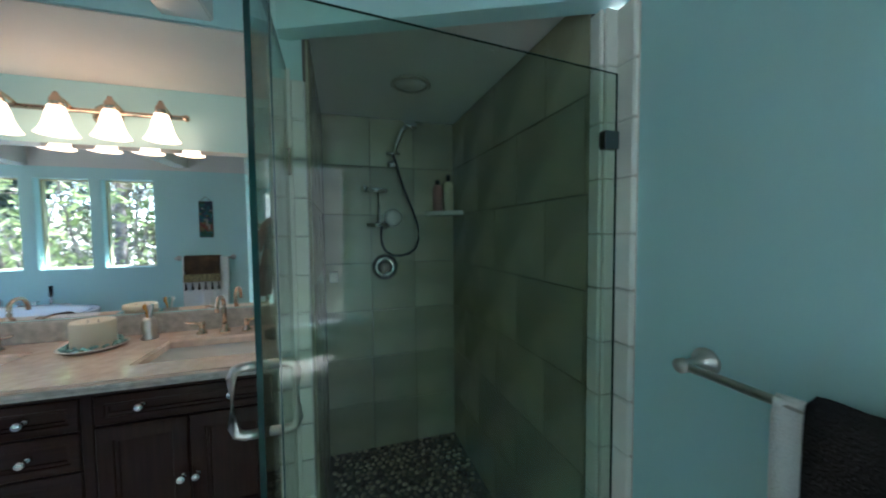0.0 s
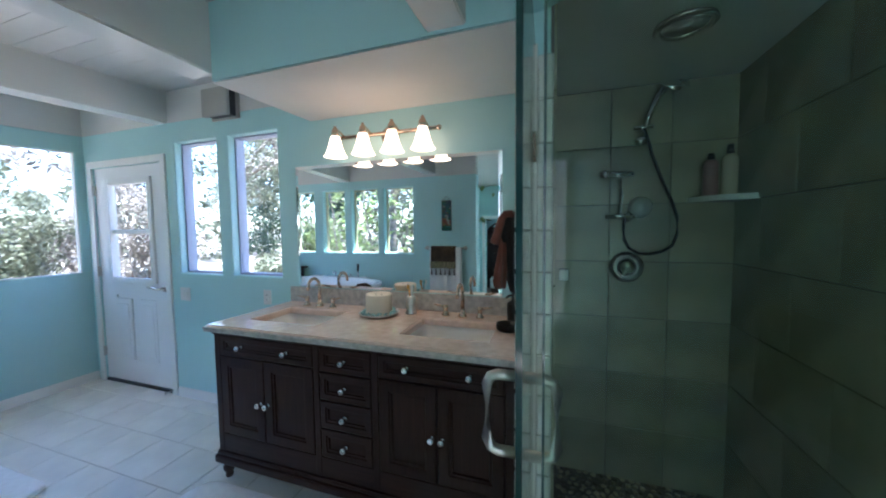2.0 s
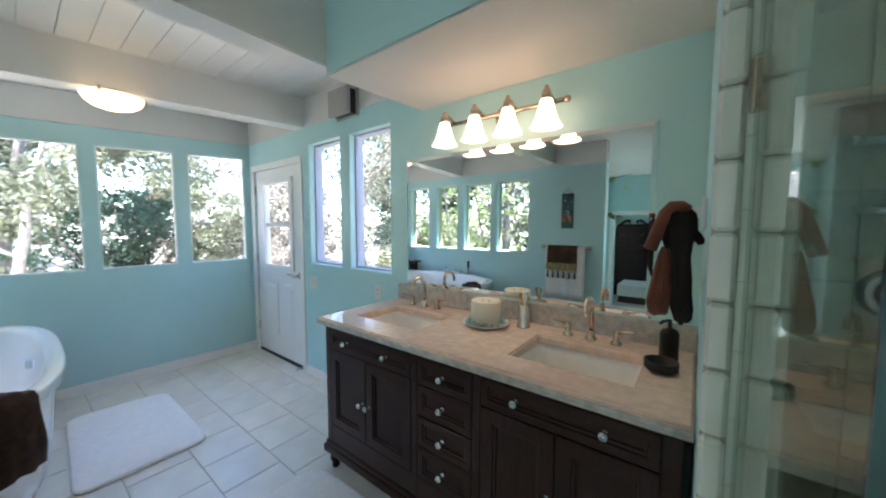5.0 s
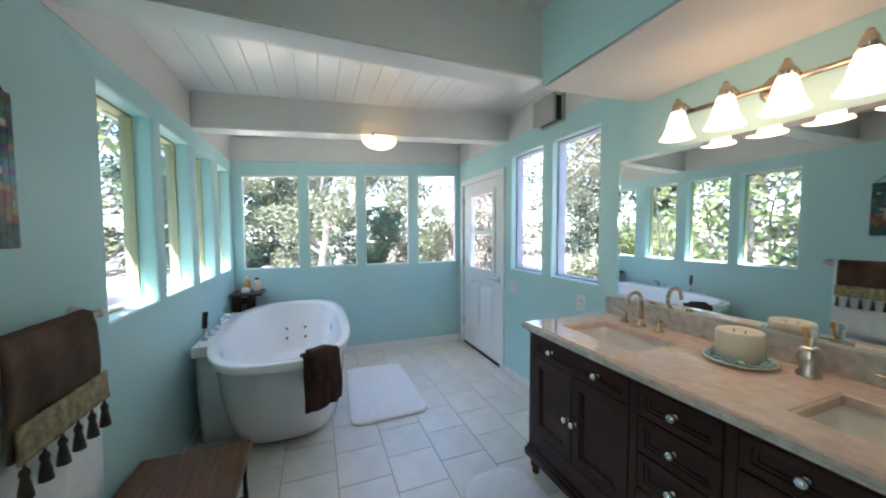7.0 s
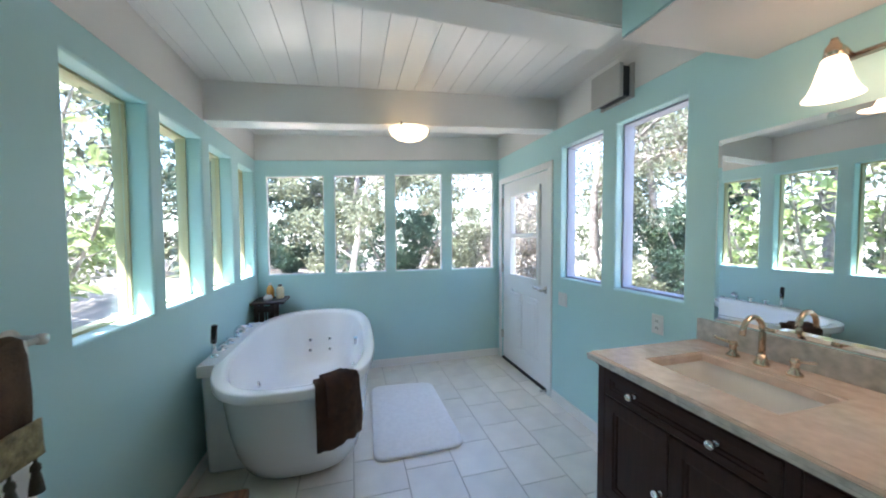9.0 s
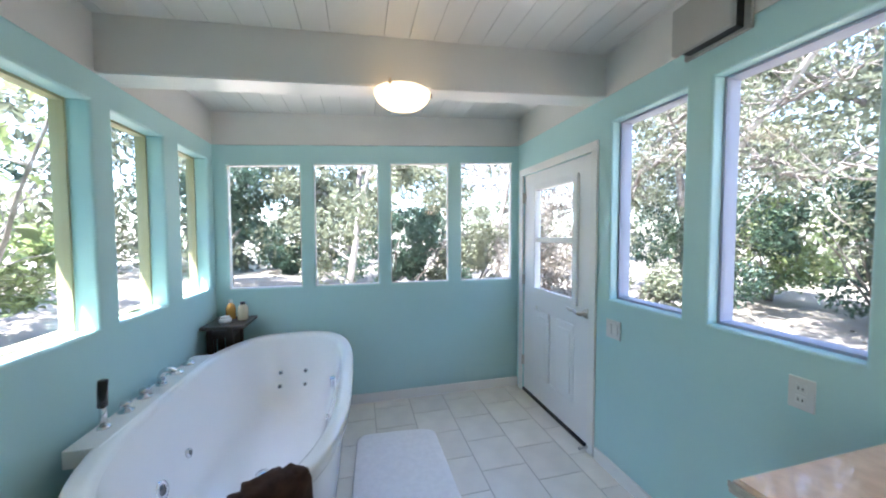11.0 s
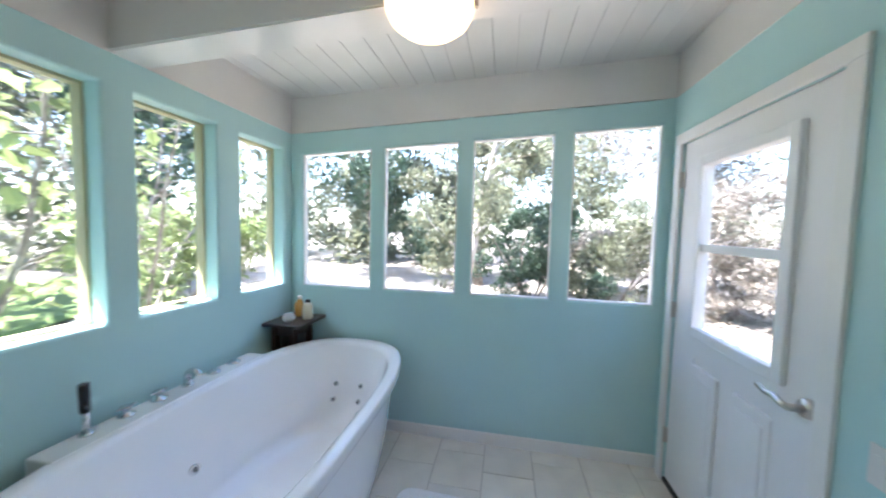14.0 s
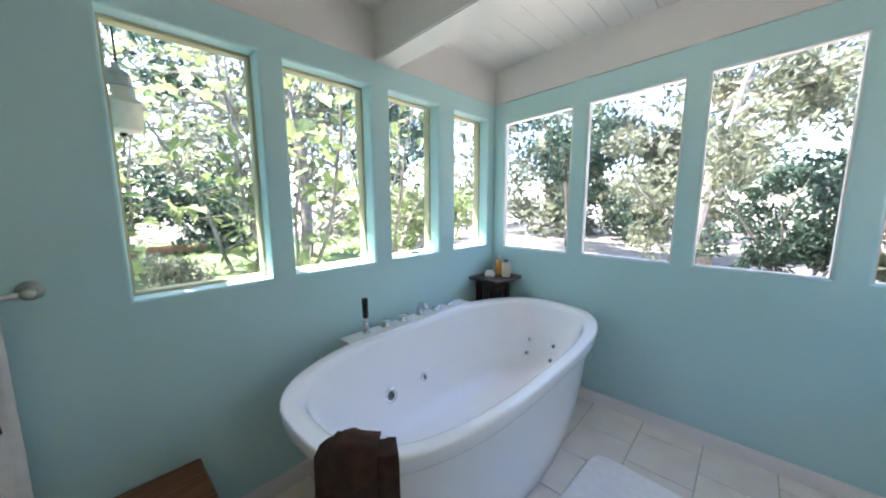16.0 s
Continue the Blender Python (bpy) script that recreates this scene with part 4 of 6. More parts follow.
# bath mats
def mat_rug(name, ring_pts, label, h=0.022, seed=1):
    bm = B()
    n = len(ring_pts)
    cx, cy = sum(p[0] for p in ring_pts) / n, sum(p[1] for p in ring_pts) / n
    rings = []
    for s, z in ((1.0, 0.001), (1.008, 0.010), (1.0, h * 0.85), (0.97, h), (0.8, h + 0.003), (0.55, h + 0.002), (0.3, h + 0.003)):
        rings.append([(cx + (x - cx) * s + noise.noise(Vector((x * 9, y * 9, seed))) * 0.006 * (z > 0.002), cy + (y - cy) * s, z + noise.noise(Vector((x * s * 14, y * s * 14, seed + 2))) * 0.003 * (z > 0.012)) for x, y in ring_pts])
    loft(bm, rings)
    return single(name, bm, RUG, label, "bath mat", group="bath mats", smooth=True, at=(cx, cy, 0))


def quad_ring(c, r, n=7):
    """A rounded quadrilateral from four corners."""
    out = []
    for i in range(4):
        p, a, b2 = Vector(c[i]), Vector(c[i - 1]), Vector(c[(i + 1) % 4])
        e0, e1 = p + (a - p).normalized() * r, p + (b2 - p).normalized() * r
        for k in range(n + 1):
            t = k / n
            out.append(tuple((1 - t) ** 2 * e0 + 2 * t * (1 - t) * p + t * t * e1))
        nxt = b2 + (p - b2).normalized() * r
        out += [tuple(e1 + (nxt - e1) * k / 6) for k in range(1, 6)]
    return out


mat_rug("bath_mat", quad_ring([(0.52, -1.55), (0.56, -0.985), (1.585, -0.975), (1.60, -1.60)], 0.10), "white rectangular tufted bath mat beside the tub", seed=3)
mat_rug("bath_mat", quad_ring([(2.38, -1.08), (2.38, -0.66), (3.30, -0.66), (3.30, -1.12)], 0.16), "white rounded tufted bath mat before the vanity", seed=8)

# ---- corner stand behind the tub ----
stand = thing("corner_table", (0.17, -2.49, 0), "small rustic dark wooden table in the window corner", "side table")
part("tabletop", box(B(), 0.015, 0.345, -2.622, -2.335, 0.825, 0.85, 0.006), DARK_WOOD, stand)
for x in (0.045, 0.245):
    for y in (-2.592, -2.455):
        part("leg", box(B(), x - 0.018, x + 0.018, y - 0.018, y + 0.018, 0.001, 0.824, 0.004), DARK_WOOD, stand)
for z in (0.12, 0.74):
    part("rail", box(B(), 0.065, 0.225, -2.462, -2.447, z, z + 0.06), DARK_WOOD, stand)
    part("rail", box(B(), 0.238, 0.253, -2.572, -2.475, z, z + 0.06), DARK_WOOD, stand)
for i in range(4):
    part("slat", box(B(), 0.239, 0.251, -2.565 + i * 0.025, -2.553 + i * 0.025, 0.18, 0.74, 0.002), DARK_WOOD, stand)
    part("slat", box(B(), 0.080 + i * 0.036, 0.094 + i * 0.036, -2.461, -2.449, 0.18, 0.74, 0.002), DARK_WOOD, stand)


def bottle(name, at, prof, mat, cap, capmat, label, category):
    ob = thing(name, at, label, category)
    part("body", lathe(B(), prof, at, 20), mat, ob, smooth=True)
    part("cap", lathe(B(), cap, at, 18), capmat, ob, smooth=True)


bottle("bath_oil_bottle", (0.10, -2.50, 0.851), [(0, 0), (0.032, 0), (0.034, 0.01), (0.034, 0.085), (0.020, 0.115), (0.012, 0.125), (0, 0.125)], AMBER, [(0, 0.126), (0.014, 0.126), (0.014, 0.15), (0, 0.152)], PALE, "amber bath oil bottle on the corner table", "bottle")
bottle("lotion_bottle", (0.15, -2.40, 0.851), [(0, 0), (0.034, 0), (0.036, 0.01), (0.036, 0.09), (0.026, 0.115), (0, 0.118)], IVORY, [(0, 0.119), (0.018, 0.119), (0.018, 0.137), (0, 0.138)], BLACK, "ivory lotion bottle with black cap", "bottle")
bottle("cream_jar", (0.24, -2.49, 0.851), [(0, 0), (0.034, 0), (0.042, 0.015), (0.040, 0.032), (0.030, 0.04), (0, 0.04)], PALE, [(0, 0.0405), (0.031, 0.0405), (0.031, 0.05), (0, 0.054)], PALE, "round white ceramic cream jar", "jar")

# ---- chest under the towel rail ----
chest = thing("storage_bench", (2.52, -2.40, 0), "brown leather-topped wooden bench with scrolled iron ends", "bench")
part("lid", box(B(), 2.15, 2.88, -2.615, -2.15, 0.335, 0.385, 0.014, 3), CHEST_WOOD, chest, "worn brown wooden lid")
part("apron", box(B(), 2.18, 2.85, -2.60, -2.17, 0.27, 0.334, 0.004), CHEST_WOOD, chest)
for x in (2.19, 2.84):
    for y in (-2.59, -2.18):
        part("leg", tube(B(), [(x, y, 0.27), (x, y, 0.13), (x + (0.01 if x > 2.5 else -0.01), y, 0.001)], 0.013, 10), IRON, chest, smooth=True)
    for s in (-1, 1):
        bm = tube(B(), arc((x, -2.385 + s * 0.09, 0.19), 0.065, 90, 430, 20, (0, s, 0), (0, 0, 1)), 0.007, 8)
        part("scroll", bm, IRON, chest, "curled dark iron scroll", smooth=True)
    part("rail", tube(B(), [(x, -2.59, 0.10), (x, -2.18, 0.10)], 0.008, 8), IRON, chest)

# ---- towel rails ----
def rail_mount(ob, at, out):
    """A round wall plate and short neck that hold a rail."""
    q = Vector(out).to_track_quat("Z", "Y").to_matrix().to_4x4()
    bm = lathe(B(), [(0.0, 0.0), (0.030, 0.0), (0.031, 0.006), (0.026, 0.014), (0.014, 0.024), (0.012, 0.062), (0.016, 0.070), (0.016, 0.084), (0.0, 0.088)], at, 22, q)
    part("mount", bm, BRUSHED, ob, smooth=True)


RZ = 1.172
rail = thing("towel_rail", (2.70, LEFT, RZ), "brushed nickel towel rail on the turquoise wall", "towel rail", group="towel rails")
for x in (2.515, 3.09):
    rail_mount(rail, (x, LEFT + 0.001, RZ), (0, 1, 0))
part("bar", tube(B(), [(2.515, LEFT + 0.075, RZ), (3.09, LEFT + 0.075, RZ)], 0.009, 12), BRUSHED, rail, smooth=True)


def over_rail(d, front, back):
    """Profile of a towel folded over a rail, front first."""
    return spread([(-d, back), (-d, -0.02), (-d * 0.8, d * 0.7), (0, d), (d * 0.8, d * 0.7), (d, -0.02), (d, front * 0.5), (d, front)], 4)


YB = LEFT + 0.075
line = [((2.575 + 0.48 * i / 24, YB, RZ), (0, 1, 0)) for i in range(25)]
drape("white_towel", line, over_rail(0.016, -0.64, -0.50), WHITE_TERRY, "white bath towel hanging from the nickel rail", "towel", (2.75, YB, 0.53), 0.010, 11, 0.012)
line = [((2.60 + 0.37 * i / 20, YB, RZ), (0, 1, 0)) for i in range(21)]
hand_t = drape("hand_towel", line, over_rail(0.033, -0.28, -0.22), BROWN_VELVET, "brown hand towel with olive brocade band and tassels", "towel", (2.72, YB, 0.88), 0.008, 15, 0.010)
line = [((2.595 + 0.38 * i / 20, YB, RZ), (0, 1, 0)) for i in range(21)]
drape("brocade_band", line, spread([(0.043, -0.19), (0.045, -0.235), (0.045, -0.285)], 4), OLIVE, "olive brocade band", "", None, 0.005, 15, 0.008, parent=hand_t)
for i in range(6):
    x = 2.615 + i * 0.068
    bm = lathe(B(), [(0.0, 0.0), (0.004, -0.002), (0.004, -0.012), (0.010, -0.02), (0.011, -0.032), (0.008, -0.036), (0.013, -0.065), (0.016, -0.092), (0.0, -0.094)], (x, YB + 0.047, RZ - 0.286), 10)
    part("tassel", bm, TASSEL, hand_t, "dark olive tassel", smooth=True)

rail2 = thing("towel_rail", (DEEP, -1.92, 1.15), "brushed nickel towel rail beside the shower", "towel rail", group="towel rails")
for y in (-1.61, -2.23):
    rail_mount(rail2, (DEEP - 0.001, y, 1.15), (-1, 0, 0))
part("bar", tube(B(), [(DEEP - 0.075, -1.61, 1.15), (DEEP - 0.075, -2.23, 1.15)], 0.009, 12), BRUSHED, rail2, smooth=True)
XB = DEEP - 0.075
line = [((XB, -1.775 - 0.42 * i / 22, 1.15), (-1, 0, 0)) for i in range(23)]
drape("white_towel", line, over_rail(0.016, -0.62, -0.50), WHITE_TERRY, "white bath towel hanging beside the shower", "towel", (XB, -1.98, 0.53), 0.010, 21, 0.012)
line = [((XB, -1.825 - 0.32 * i / 18, 1.15), (-1, 0, 0)) for i in range(19)]
hand2 = drape("hand_towel", line, over_rail(0.033, -0.27, -0.22), BLACK_CLOTH, "dark brown hand towel over a white towel", "towel", (XB, -1.98, 0.88), 0.008, 25, 0.010)
line = [((XB, -1.82 - 0.33 * i / 18, 1.15), (-1, 0, 0)) for i in range(19)]
drape("brocade_band", line, spread([(0.043, -0.18), (0.045, -0.225), (0.045, -0.275)], 4), OLIVE, "olive brocade band", "", None, 0.005, 25, 0.008, parent=hand2)

# ---- picture on the wall: a mosaic panel ----
pic = thing("mosaic_picture", (2.815, LEFT, 1.42), "tall narrow mosaic panel with a pale heron, hung by a chain", "picture")
part("board", box(B(), 2.742, 2.888, LEFT + 0.002, LEFT + 0.018, 1.42, 1.86, 0.003), BLACK, pic)
random.seed(9)
COLS = [(0.012, 0.045, 0.08), (0.02, 0.12, 0.13), (0.20, 0.045, 0.025), (0.24, 0.15, 0.045), (0.02, 0.075, 0.03), (0.34, 0.32, 0.29), (0.05, 0.035, 0.11)]
MOSAIC = [material("mosaic_%s" % nm, c, 0.2, vary=0.2, scale=80) for nm, c in zip(("navy", "teal", "red", "ochre", "green", "white", "violet"), COLS)]
for i in range(6):
    for j in range(19):
        x, z = 2.749 + i * 0.0222, 1.427 + j * 0.0222
        h = j / 19
        pool = (0, 1, 5, 4, 0) if h > 0.72 else ((1, 0, 3, 6, 1, 4) if h > 0.4 else ((2, 3, 2, 4) if h > 0.12 else (4, 4, 1)))
        bird = (i, j) in {(3, 9), (3, 8), (3, 7), (4, 6), (3, 6), (4, 5), (2, 9), (4, 4)}
        part("mosaic_tile", box(B(), x, x + 0.0205, LEFT + 0.018, LEFT + 0.0215, z, z + 0.0205), MOSAIC[5] if bird else MOSAIC[random.choice(pool)], pic)
part("chain", tube(B(), [(2.755, LEFT + 0.01, 1.86), (2.815, LEFT + 0.008, 1.92), (2.875, LEFT + 0.01, 1.86)], 0.003, 6), IRON, pic)

# ---- shower ----
SH_CEIL = 2.165
wall("wall_shower_wing", "x", 4.268, -0.103, [-0.90, 0.0], [flat(0), flat(TALL)], set(), BLUE, 0)
wall("wall_shower_side", "x", 5.115, 0.055, [-1.30, 0.0], [flat(0), flat(TALL)], set(), DARK_GROUT, 0)
bm = B()
v = [bm.verts.new(p) for z in (SH_CEIL, SH_CEIL + 0.05) for p in ((4.268, -0.001, z), (5.115, -0.001, z), (5.115, -1.30, z), (4.268, -0.93, z))]
for f in ((0, 1, 2, 3), (7, 6, 5, 4), (0, 4, 5, 1), (1, 5, 6, 2), (2, 6, 7, 3), (3, 7, 4, 0)):
    bm.faces.new([v[i] for i in f])
tagged(part("ceiling_shower", bm, WHITE), "white painted shower ceiling", "ceiling", kind="structure")
bm = B()
v = [bm.verts.new(p) for z in (SH_CEIL - 0.07, TALL) for p in ((4.20, -0.885, z), (5.17, -1.325, z), (5.17, -1.40, z), (4.20, -0.955, z))]
for f in ((0, 1, 2, 3), (7, 6, 5, 4), (0, 4, 5, 1), (1, 5, 6, 2), (2, 6, 7, 3), (3, 7, 4, 0)):
    bm.faces.new([v[i] for i in f])
tagged(part("wall_shower_header", bm, BLUE), "pale turquoise wall above the shower opening", "wall", kind="structure")
back = tagged(part("wall_shower_back", box(B(), 4.269, 5.114, -0.014, -0.001, 0, SH_CEIL - 0.001), DARK_GROUT), "grey-beige stone-look shower tiles, dark grout", "wall", kind="structure")
side = bpy.data.objects["wall_shower_side"]
wing = tagged(part("wall_shower_inner", box(B(), 4.2685, 4.278, -0.90, -0.0145, 0, SH_CEIL - 0.001), DARK_GROUT), "grey-beige stone-look shower tiles, dark grout", "wall", kind="structure")

# sloping threshold and pebble floor
bm = B()
rings = []
for z in (0.0, 0.10):
    rings.append([(4.19, -0.93, z), (4.19, -1.50, z), (5.169, -1.425, z), (5.169, -1.33, z), (4.29, -1.40, z), (4.29, -0.93, z)])
loft(bm, rings)
bmesh.ops.bevel(bm, geom=bm.edges[:], offset=0.010, segments=2, affect="EDGES")
tagged(part("shower_curb", bm, EDGE_TILE), "pale tiled shower curb", "curb", kind="structure")
bm = B()
v = [bm.verts.new(p) for z in (0.001, 0.060) for p in ((4.279, -0.015, z), (5.114, -0.015, z), (5.114, -1.325, z), (4.279, -1.39, z))]
for f in ((0, 1, 2, 3), (7, 6, 5, 4), (0, 4, 5, 1), (1, 5, 6, 2), (2, 6, 7, 3), (3, 7, 4, 0)):
    bm.faces.new([v[i] for i in f])
tagged(part("shower_floor", bm, DARK_GROUT), "dark grouted shower floor bed", "shower floor", kind="structure")
random.seed(3)
bm = B()
for i in range(22):
    for j in range(34):
        x, y = 4.32 + i * 0.037 + random.uniform(-0.008, 0.008) + (j % 2) * 0.018, -0.03 - j * 0.036 + random.uniform(-0.008, 0.008)
        if x < 5.10:
            m = Matrix.Translation((x, y, 0.062)) @ Matrix.Rotation(random.uniform(0, 6.28), 4, "Z") @ Matrix.Diagonal((random.uniform(0.9, 1.25), random.uniform(0.7, 1.0), 0.45, 1))
            bmesh.ops.create_icosphere(bm, subdivisions=1, radius=random.uniform(0.014, 0.018), matrix=m)
nt = PEBBLE.node_tree
geo = nt.nodes.new("ShaderNodeNewGeometry")
ramp = nt.nodes.new("ShaderNodeValToRGB")
ramp.color_ramp.elements[0].color, ramp.color_ramp.elements[1].color = (0.06, 0.048, 0.034, 1), (0.60, 0.49, 0.33, 1)
nt.links.new(geo.outputs["Random Per Island"], ramp.inputs["Fac"])
nt.links.new(ramp.outputs["Color"], nt.nodes["Principled BSDF"].inputs["Base Color"])
tagged(part("shower_pebbles", bm, PEBBLE, smooth=True), "brown and cream river pebbles set in dark grout", "pebbles", kind="stuff")

# shower head rail, valve, hose
sh = thing("shower_set", (4.68, -0.014, 1.25), "chrome hand shower set with hose and round valve", "shower")
q = pose(0, 0, 0, 90, 0, 0)
part("valve_plate", lathe(B(), [(0.046, 0.014), (0.060, 0.016), (0.078, 0.010), (0.082, 0.0)], (4.648, -0.023, 1.235), 32, q), DARK_CHROME, sh, smooth=True)
part("valve_groove", lathe(B(), [(0.0, 0.008), (0.047, 0.008), (0.052, 0.012)], (4.648, -0.023, 1.235), 28, q), IRON, sh, "dark ring in the valve", smooth=True)
bm = lathe(B(), [(0.0, 0.045), (0.022, 0.045), (0.030, 0.030), (0.032, 0.009)], (4.648, -0.023, 1.235), 24, q)
tube(bm, [(4.648, -0.064, 1.235), (4.622, -0.080, 1.195)], 0.007, 8)
part("valve_lever", bm, BRUSHED, sh, smooth=True)
# upper mixing body with two cross bars
bm = tube(B(), [(4.53, -0.075, 1.715), (4.66, -0.075, 1.71)], 0.017, 12)
cyl(bm, (4.60, -0.024, 1.712), (4.60, -0.075, 1.712), 0.016, seg=12)
ball(bm, (4.525, -0.078, 1.716), 0.024)
part("upper_body", bm, CHROME, sh, smooth=True)
bm = tube(B(), [(4.535, -0.075, 1.50), (4.67, -0.075, 1.495)], 0.015, 12)
cyl(bm, (4.64, -0.024, 1.495), (4.64, -0.085, 1.495), 0.030, 0.024, 16)
part("diverter", bm, CHROME, sh, smooth=True)
part("diverter_knob", lathe(B(), [(0.0, 0.050), (0.040, 0.048), (0.052, 0.034), (0.054, 0.012), (0.030, 0.0)], (4.70, -0.030, 1.545), 24, q), PALE_KNOB, sh, "pale round diverter knob", smooth=True)
part("riser", tube(B(), [(4.600, -0.060, 1.49), (4.612, -0.062, 1.60), (4.605, -0.062, 1.71)], 0.009, 10), CHROME, sh, smooth=True)
# arm, bracket, head and hose
part("shower_arm", tube(B(), [(4.90, -0.024, 2.135), (4.88, -0.06, 2.145), (4.82, -0.09, 2.14)], 0.009, 10), CHROME, sh, smooth=True)
bm = lathe(B(), [(0.0, 0.0), (0.046, 0.0), (0.050, 0.012), (0.022, 0.034), (0.0, 0.038)], (4.800, -0.115, 2.10), 24, pose(0, 0, 0, 35, 25, 0))
tube(bm, [(4.790, -0.105, 2.115), (4.755, -0.095, 2.07), (4.722, -0.09, 1.99), (4.704, -0.09, 1.93)], 0.015, 10)
part("hand_shower", bm, CHROME, sh, smooth=True)
bm = tube(B(), [(4.655, -0.09, 1.932), (4.74, -0.09, 1.936)], 0.011, 10)
cyl(bm, (4.695, -0.024, 1.93), (4.695, -0.09, 1.93), 0.012, seg=12)
ball(bm, (4.69, -0.085, 1.87), 0.030, (1.0, 0.6, 0.8))
part("head_bracket", bm, CHROME, sh, smooth=True)
part("hose", tube(B(), [(4.70, -0.09, 1.925), (4.722, -0.09, 1.86), (4.736, -0.09, 1.80), (4.775, -0.09, 1.69), (4.821, -0.09, 1.579), (4.850, -0.09, 1.49), (4.853, -0.09, 1.409), (4.832, -0.09, 1.352), (4.792, -0.09, 1.322), (4.74, -0.09, 1.308), (4.689, -0.09, 1.311), (4.645, -0.09, 1.338), (4.623, -0.09, 1.381), (4.618, -0.088, 1.44), (4.625, -0.082, 1.495)], 0.008, 10), IRON, sh, "dark coiled metal hose", smooth=True)
# recessed ceiling light, switched off
vent = thing("shower_recessed_light", (4.72, -0.54, SH_CEIL), "round grey recessed light in the shower ceiling", "recessed light")
part("trim_ring", lathe(B(), [(0.075, -0.001), (0.095, -0.001), (0.098, -0.010), (0.078, -0.014), (0.073, -0.004)], (4.72, -0.54, SH_CEIL), 28), BRUSHED, vent, smooth=True)
part("lens", lathe(B(), [(0.0, -0.006), (0.074, -0.004), (0.074, -0.001)], (4.72, -0.54, SH_CEIL), 24), PALE, vent, smooth=True)
# corner shelf and bottles
bm = B()
rim = [(5.113, -0.016)] + [(5.113 - 0.20 * math.sin(radians(a)), -0.016 - 0.20 * math.cos(radians(a))) for a in range(0, 91, 10)]
loft(bm, [[(x, y, 1.560) for x, y in rim], [(x, y, 1.585) for x, y in rim]])
single("corner_shelf", bm, EDGE_TILE, "pale stone corner shelf in the shower", "shelf", at=(5.10, -0.03, 1.56))
bottle("shampoo_bottle", (4.985, -0.075, 1.586), [(0, 0), (0.030, 0), (0.031, 0.01), (0.031, 0.15), (0.018, 0.17), (0, 0.172)], PINK, [(0, 0.173), (0.014, 0.173), (0.014, 0.20), (0, 0.202)], BLACK, "pink shampoo bottle on the corner shelf", "bottle")
bottle("conditioner_bottle", (5.055, -0.085, 1.586), [(0, 0), (0.030, 0), (0.031, 0.01), (0.031, 0.17), (0.018, 0.19), (0, 0.192)], IVORY, [(0, 0.193), (0.015, 0.193), (0.013, 0.235), (0, 0.237)], BLACK, "cream conditioner bottle with black pump cap", "bottle")
single("soap_bar_holder", box(B(), 4.312, 4.36, -0.10, -0.02, 1.16, 1.22, 0.008), EDGE_TILE, "small pale ceramic soap holder in the shower", "soap holder", at=(4.33, -0.06, 1.16))

# glass door, standing open, hinged on the wing
gd = thing("shower_door", (4.24, -0.95, 0.1), "clear frameless glass shower door standing open on brass hinges", "shower door")
D0, D1 = Vector((4.219, -0.938, 0)), Vector((4.228, -1.450, 0))
dv = (D1 - D0).normalized()
dn = Vector((-dv.y, dv.x, 0))
def pane_between(p, q2, z0, z1, th):
    d = (q2 - p).normalized()
    nn = Vector((-d.y, d.x, 0)) * th / 2
    return loft(B(), [[tuple(c + Vector((0, 0, z))) for c in (p + nn, q2 + nn, q2 - nn, p - nn)] for z in (z0, z1)])


GLASS_EDGE = material("green_glass_edge", (0.01, 0.05, 0.045), 0.1, vary=0.1)
# lighter copy of the edge above, with the light it catches as colour
LIT_EDGE = material("lit_glass_edge", (0.05, 0.09, 0.085), 0.1, vary=0.1)
g = part("glass", pane_between(D0, D1, 0.115, 1.98, 0.010), SHOWER_GLASS, gd, "clear glass panel")
part("edge", pane_between(D1 + dv * 0.0005, D1 + dv * 0.004, 0.115, 1.98, 0.011), GLASS_EDGE, gd, "dark green polished glass edge")
part("top_edge", pane_between(D0, D1, 1.9805, 1.984, 0.011), GLASS_EDGE, gd, "dark green polished glass edge")
hp = D1 - dv * 0.045
for s in (-1, 1):
    o = dn * s
    pts = [hp + o * 0.006 + Vector((0, 0, 1.185))] + [hp + o * 0.040 + Vector((0, 0, 1.185)), hp + o * 0.053 + Vector((0, 0, 1.180)), hp + o * 0.060 + Vector((0, 0, 1.165)), hp + o * 0.060 + Vector((0, 0, 1.065)), hp + o * 0.053 + Vector((0, 0, 1.050)), hp + o * 0.040 + Vector((0, 0, 1.045))] + [hp + o * 0.006 + Vector((0, 0, 1.045))]
    part("handle", tube(B(), pts, 0.0095, 12), BRUSHED, gd, "brushed nickel D-shaped handle", smooth=True)
for z in (0.30, 1.69):
    bm = box(B(), 4.209, 4.229, -0.926, -0.9125, z - 0.045, z + 0.045, 0.002)
    box(bm, 4.210, 4.214, -0.950, -0.926, z - 0.043, z + 0.043, 0.001)
    box(bm, 4.224, 4.228, -0.932, -0.926, z - 0.043, z + 0.043, 0.001)
    part("hinge", bm, BRONZE_NICKEL, gd, "small brass hinge")
